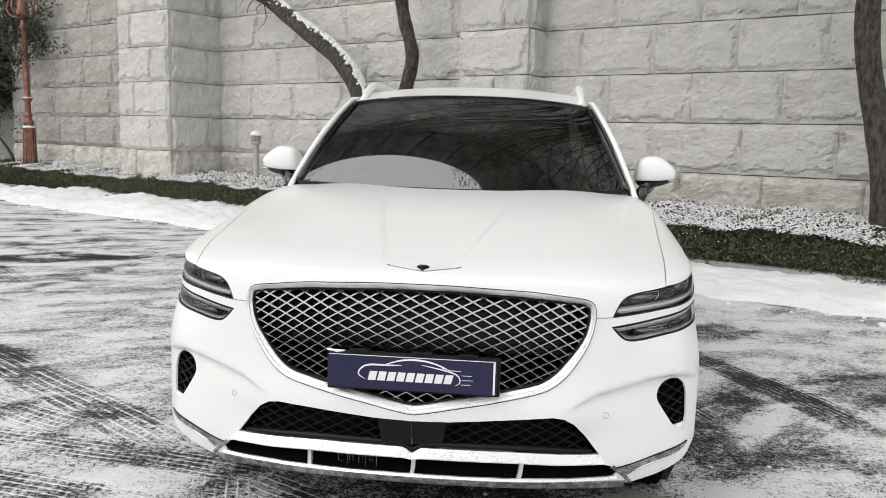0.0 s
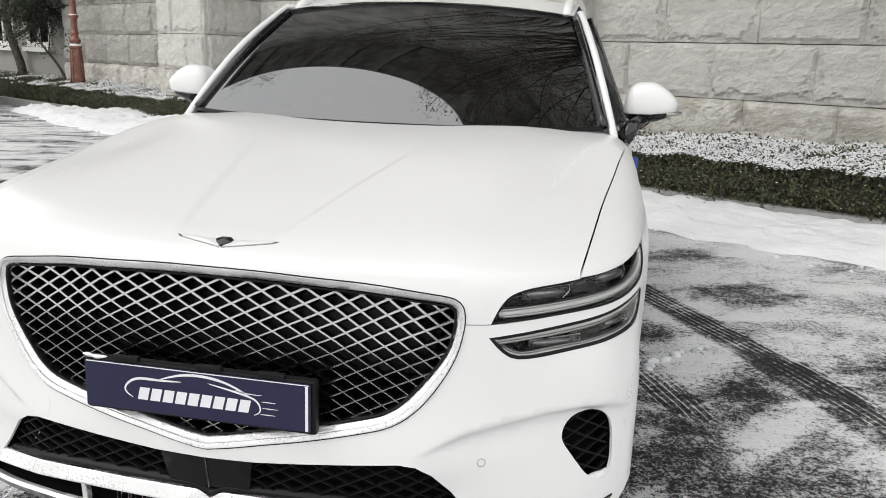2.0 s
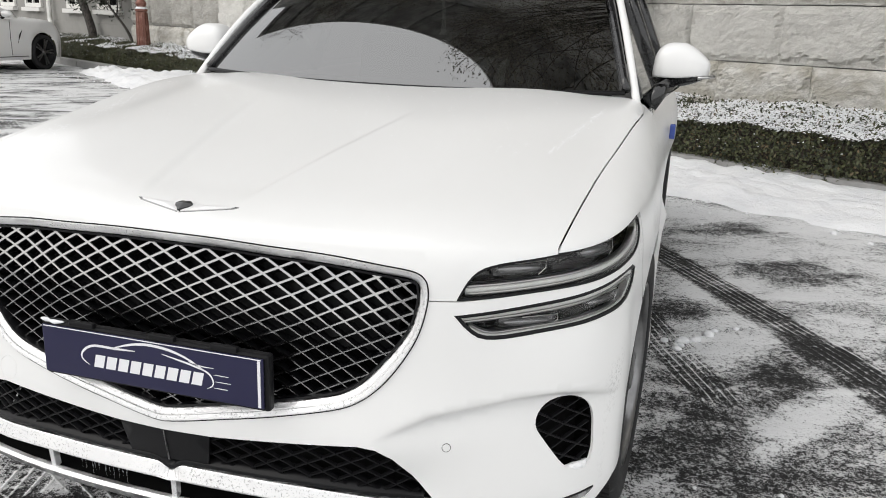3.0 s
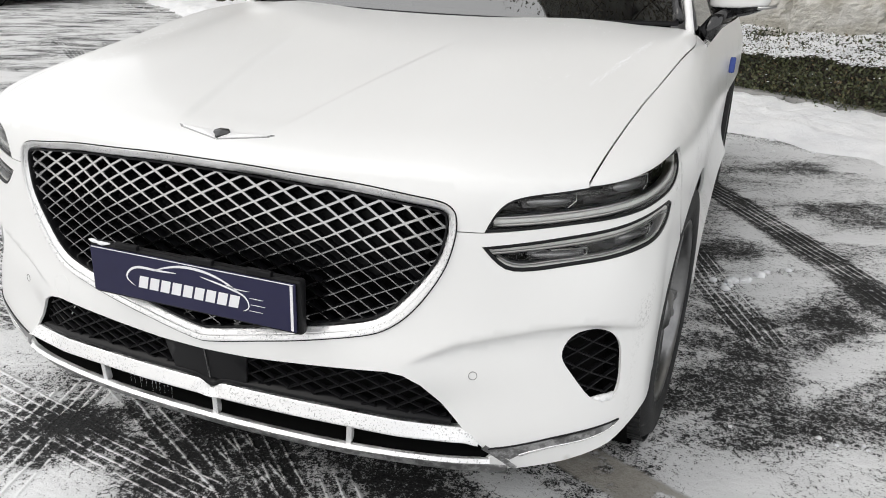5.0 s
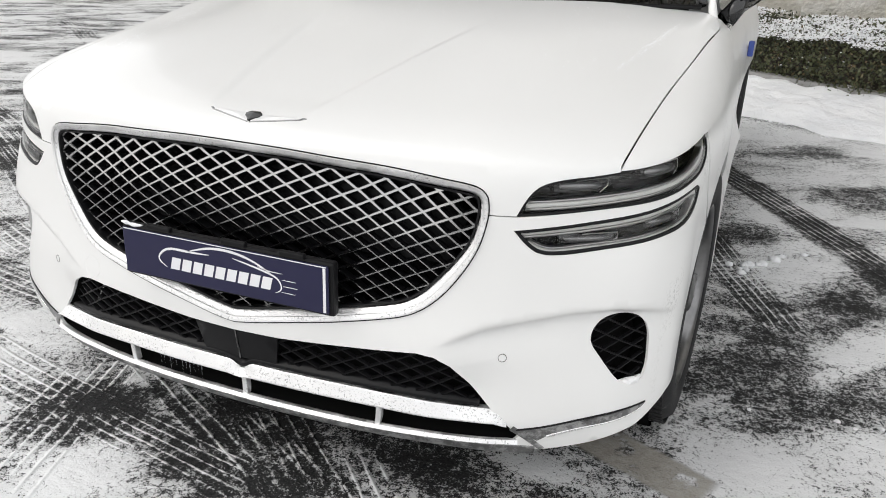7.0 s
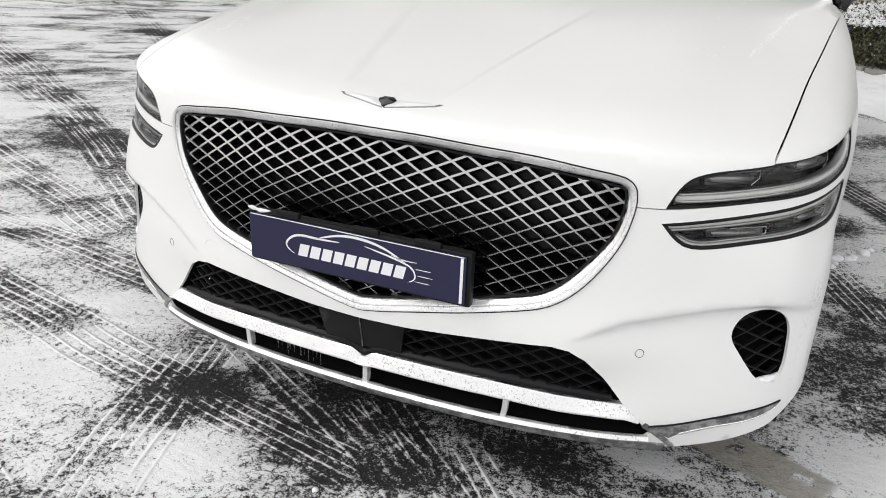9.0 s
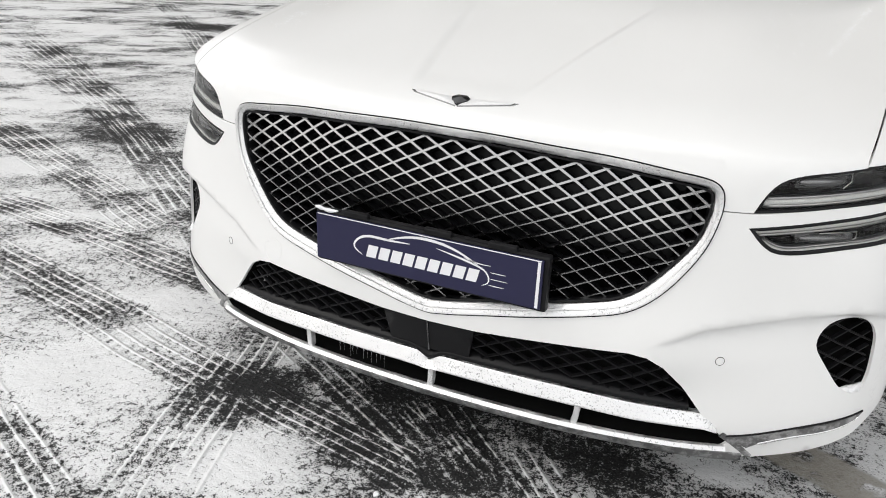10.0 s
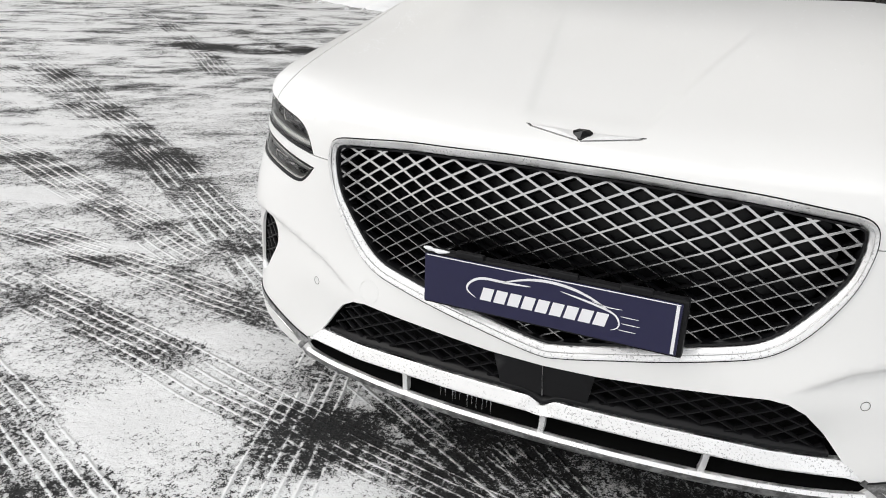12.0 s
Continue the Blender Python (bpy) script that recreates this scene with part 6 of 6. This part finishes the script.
# ---- the second car, parked beside the hedge ----
def coupe(at_u, at_v):
    m = wall_pose(at_u, at_v, 0, 122) @ Matrix.Scale(1.1, 4) @ Matrix.Translation((-3.86, .90, 0))
    other = tagged(new("parked_coupe"), "white low coupe parked nose-in to the hedge", "car")

    def put(name, verts, faces, mat, parent=other, label="", soft=True):
        return mesh_ob(name, [m @ Vector(q) for q in verts], faces, mat, parent, label, soft)
    # sections along the car, x forwards to 4.7, from sill over the shoulder to the middle
    xs = list(np.linspace(0, 4.72, 150))

    def width(x):
        return .925 * (1 - .30 * smooth(.5, 0, x) ** 2 - .36 * smooth(4.0, 4.72, x) ** 2)

    def waist(x):
        return .93 + .05 * smooth(4.2, 2.6, x) - .22 * smooth(4.0, 4.72, x) - .12 * smooth(.35, 0, x)

    def sill(x):
        for c in (.95, 3.86):
            if abs(x - c) < .372:
                return .335 + math.sqrt(.372 ** 2 - (x - c) ** 2)
        return .205
    verts, faces = [], []
    rows = 15
    for x in xs:
        for side in (1, -1):
            for k in range(rows):
                q = k / (rows - 1)
                if q < .6:
                    t = q / .6
                    z = sill(x) + (waist(x) - sill(x)) * t
                    w = width(x) * (1 - .03 * (1 - t) ** 2 + .015 * math.sin(math.pi * t) - .04 * smooth(.8, 1, t))
                else:
                    t = (q - .6) / .4
                    z = waist(x) + (.055 if x > 3.0 or x < .6 else .02) * math.sin(t * math.pi / 2)
                    w = width(x) * .975 * (1 - t) ** .8
                verts.append((x, -side * w, z))
    n2 = 2 * rows
    for i in range(len(xs) - 1):
        for sd in range(2):
            for k in range(rows - 1):
                a = i * n2 + sd * rows + k
                faces.append((a, a + 1, a + n2 + 1, a + n2) if sd else (a, a + n2, a + n2 + 1, a + 1))
    put("body", verts, faces, PAINT, other, "white body with flared wings")
    # glass and roof
    verts, faces = [], []
    prof = [(.35, 1.0), (1.1, 1.28), (1.7, 1.40), (2.3, 1.40), (2.9, 1.22), (3.35, .985)]
    for x, z in curve_points(prof, 26):
        low = waist(x) - .01
        for k in range(-8, 9):
            t = k / 8
            w = .80 - .22 * max(0, (z - low)) / .45
            verts.append((x, w * t, low + max(.0, z - low) * (1 - abs(t) ** 5)))
    for i in range(25):
        for k in range(16):
            a = i * 17 + k
            faces.append((a, a + 1, a + 18, a + 17))
    put("cabin", verts, faces, GLOSSBLACK, other, "dark glass cabin")
    v, f = merged(*[tube([(x, s * (.80 - .22 * max(0, z - waist(x)) / .45) * .98, z - .03) for x, z in curve_points(prof, 20)], .035, 8) for s in (1, -1)])
    put("roof_rail", v, f, PAINT)
    verts = [(x, .55 * t, 1.42 - .03 * t * t - .05 * (x - 2.0) ** 2) for x in np.linspace(1.2, 2.5, 8) for t in np.linspace(-1, 1, 9)]
    put("roof", verts, [(i * 9 + k, i * 9 + k + 1, i * 9 + k + 10, i * 9 + k + 9) for i in range(7) for k in range(8)], PAINT)
    put("underbody", *block_mesh((4.0, 1.45, .40), (2.3, 0, .42)), VOID, other, "", False)
    for wx in (.95, 3.86):
        for side in (1, -1):
            turn = pose(wx, side * .80, .335, -90 * side, 0, 0)
            wheel = part("wheel", lathe([(.262, -.11), (.31, -.118), (.325, -.10), (.335, -.04), (.335, .04), (.325, .10), (.31, .118), (.266, .112)], 40, caps=False), RUBBER, other, "dark tyre on a split spoke rim", True)
            wheel.data.transform(m @ turn)
            w = part("rim_well", lathe([(.03, .0), (.24, -.02), (.258, .10), (.268, .113), (.255, .113), (.23, .0), (.03, -.02)], 36), BLACK, wheel, "", True)
            w.data.transform(m @ turn)
            for i in range(5):
                for off in (-8, 8):
                    bm = block((.225, .026, .025), (.148, 0, .088), .006)
                    bm.transform(m @ turn @ pose(0, 0, 0, 0, 0, 72 * i + off))
                    part("spoke", bm, ALLOY, wheel)
            bm = lathe([(.0, .06), (.05, .07), (.05, .10), (.0, .105)], 20)
            bm.transform(m @ turn)
            part("hub", bm, ALLOY, wheel, "", True)
    for wx in (.95, 3.86):
        for side in (1, -1):
            bm = lathe([(.368, -.14), (.368, .06), (.362, .06), (.362, -.14)], 36)
            bm.transform(m @ pose(wx, side * .80, .335, -90 * side, 0, 0))
            part("arch_liner", bm, VOID, other)
    # details of the near flank
    ywall = -.93
    v, f = tube([(3.28, ywall, .76), (3.20, ywall - .004, .66), (3.15, ywall, .52)], [.006, .018, .006], 6)
    put("wing_vent", v, f, GLOSSBLACK, other, "slim dark vent behind the front wheel")
    for x in (1.75, 2.98):
        v, f = tube([(x, -width(x) * 1.004, waist(x) - .03), (x - .02, -width(x) * 1.015, .6), (x + .02, -width(x) * .985, .30)], .005, 5)
        put("door_seam", v, f, BLACK)
    v, f = tube([(.6, -.905, .285), (1.6, -.925, .27), (3.4, -.925, .27)], .008, 6)
    put("sill_trim", v, f, BLACK)
    v, f = tube([(1.95, -.95, .80), (2.02, -.965, .81), (2.12, -.965, .81), (2.18, -.95, .80)], .012, 8)
    put("door_handle", v, f, CHROME, other, "chrome door handle")
    for side in (1, -1):
        bm = bmesh.new()
        bmesh.ops.create_uvsphere(bm, u_segments=18, v_segments=12, radius=.5, matrix=Matrix.Translation((2.86, side * 1.0, 1.04)) @ Matrix.Diagonal((.17, .22, .13, 1)))
        bm.transform(m)
        mir = part("door_mirror", bm, PAINT, other, "white door mirror", True)
        v, f = tube([(2.88, side * .84, .96), (2.87, side * .95, 1.01)], .03, 8)
        put("mirror_foot", v, f, BLACK, mir)
    return other


def block_mesh(size, at):
    bm = block(size, at, .02)
    bm.verts.index_update()
    res = [tuple(w.co) for w in bm.verts], [tuple(w.index for w in fc.verts) for fc in bm.faces]
    bm.free()
    return res


coupe(-15.35, 2.62)

# ---- the granite blocks, each a piece of its wall ----
def rock_face(seed, cols=40, rows=22):
    """A unit block: 1 wide and 1 high, face towards -y: a hammered flat with chipped borders."""
    rng = random.Random(seed)
    ox, oy = rng.uniform(0, 50), rng.uniform(0, 50)
    verts, faces = [], []
    for i in range(cols + 1):
        for j in range(rows + 1):
            x, z = i / cols, j / rows
            side, flat = min(x, 1 - x) * 2.0, min(z, 1 - z)
            edge = min(side, flat)
            bite = .085 + .10 * noise.noise((x * 4 + ox, z * 2.6, 1.7)) + .07 * noise.noise((x * 11 + ox, z * 8, 4.1)) + .04 * noise.noise((x * 27 + ox, z * 17, 6.3))
            bite *= 1.35 if z < .5 else .8
            face_in = smooth(bite - .035, bite + .035, edge)
            jut = .008 + .034 * face_in + .022 * noise.fractal((x * 2.6 + ox, z * 1.7 + oy, seed), .8, 2.0, 4)
            jut += .009 * noise.noise((x * 16 + ox, z * 9 + oy, 3.1)) + .006 * noise.noise((x * 31 + ox, z * 17 + oy, 8.1))
            jut *= smooth(-.03, .035, edge)
            wob = .010 * noise.noise((x * 6 + oy, z * 6 + ox, 9)) * (edge < .02)
            verts.append((x - .5, -max(.0, jut) - .004, z - .5 + wob))
    for i in range(cols):
        for j in range(rows):
            a = i * (rows + 1) + j
            faces.append((a, a + rows + 1, a + rows + 2, a + 1))
    rim = [i * (rows + 1) for i in range(cols + 1)] + [cols * (rows + 1) + j for j in range(1, rows + 1)] + [i * (rows + 1) + rows for i in range(cols - 1, -1, -1)] + [j for j in range(rows - 1, 0, -1)]
    at = len(verts)
    verts += [(verts[k][0], .055, verts[k][2]) for k in rim]
    m = len(rim)
    faces += [(rim[k], at + k, at + (k + 1) % m, rim[(k + 1) % m]) for k in range(m)]
    return verts, faces


BLOCKS = {}
for mat in (STONE, FOOTSTONE, WESTSTONE):
    BLOCKS[mat.name] = []
    for seed in range(9):
        v, f = rock_face(seed + 1)
        me = bpy.data.meshes.new("stone_block")
        me.from_pydata(v, [], f)
        me.materials.append(mat)
        BLOCKS[mat.name].append(me)


def lay(parent, at, wide, high, rng, mat, turn=0):
    ob = new("stone_block", rng.choice(BLOCKS[mat.name]))
    ob.parent = parent
    flip = rng.choice((1, -1))
    ob.matrix_basis = at @ pose(0, 0, 0, 0, 0, turn) @ Matrix.Diagonal((wide - .004, .85 + .5 * rng.random(), high - .013, 1)) @ (pose(0, 0, 0, 0, 180, 0) if flip < 0 else Matrix())


def courses(parent, u0, u1, v, rng, shift, widths=(.95, 1.15), turn=0, top=6.4, stone=STONE):
    """Rows of blocks from the ground up; the foot course is stained stone."""
    z, row = -.23, 0
    while z < top:
        u = u0 - shift[row % len(shift)]
        while u < u1 - .01:
            w = rng.uniform(*widths)
            a, b = max(u, u0), min(u + w, u1)
            if u1 - b < .28:
                b = u1
            if b - a > .12:
                z0 = max(z, 0)
                mat = FOOTSTONE if z < .5 and row < 2 else stone
                lay(parent, wall_pose((a + b) / 2, v, (z0 + z + COURSE) / 2), b - a, z + COURSE - z0, rng, mat)
            u = b if b == u1 else u + w
        z += COURSE
        row += 1


rng = random.Random(21)
courses(wall_north, -8.86, -3.07, .0, rng, (.35, .0, .55, .1))
courses(wall_north, -2.02, 9.0, .0, rng, (.45, .0, .42, .02), (1.0, 1.12))
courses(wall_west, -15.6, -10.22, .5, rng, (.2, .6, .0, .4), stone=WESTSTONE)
courses(buttress_north, -10.30, -8.80, 1.16, rng, (.0, .55, .1, .6), (.9, 1.1))
courses(buttress_east, -3.10, -1.99, .42, rng, (.0, .5, .0, .6), (1.15, 1.3))
for holder, u, v0, v1 in ((buttress_north, -8.82, .0, 1.12), (buttress_east, -1.98, .0, .38)):
    z, row = -.23, 0
    while z < 6.4:
        z0 = max(z, 0)
        cuts = [v0, v1] if v1 - v0 < .6 else [v0, v0 + (.75 if row % 2 else .35), v1]
        for a, b in zip(cuts, cuts[1:]):
            lay(holder, wall_pose(u, (a + b) / 2, (z0 + z + COURSE) / 2), b - a, z + COURSE - z0, rng, FOOTSTONE if row < 2 and z < .5 else STONE, 90)
        z += COURSE
        row += 1
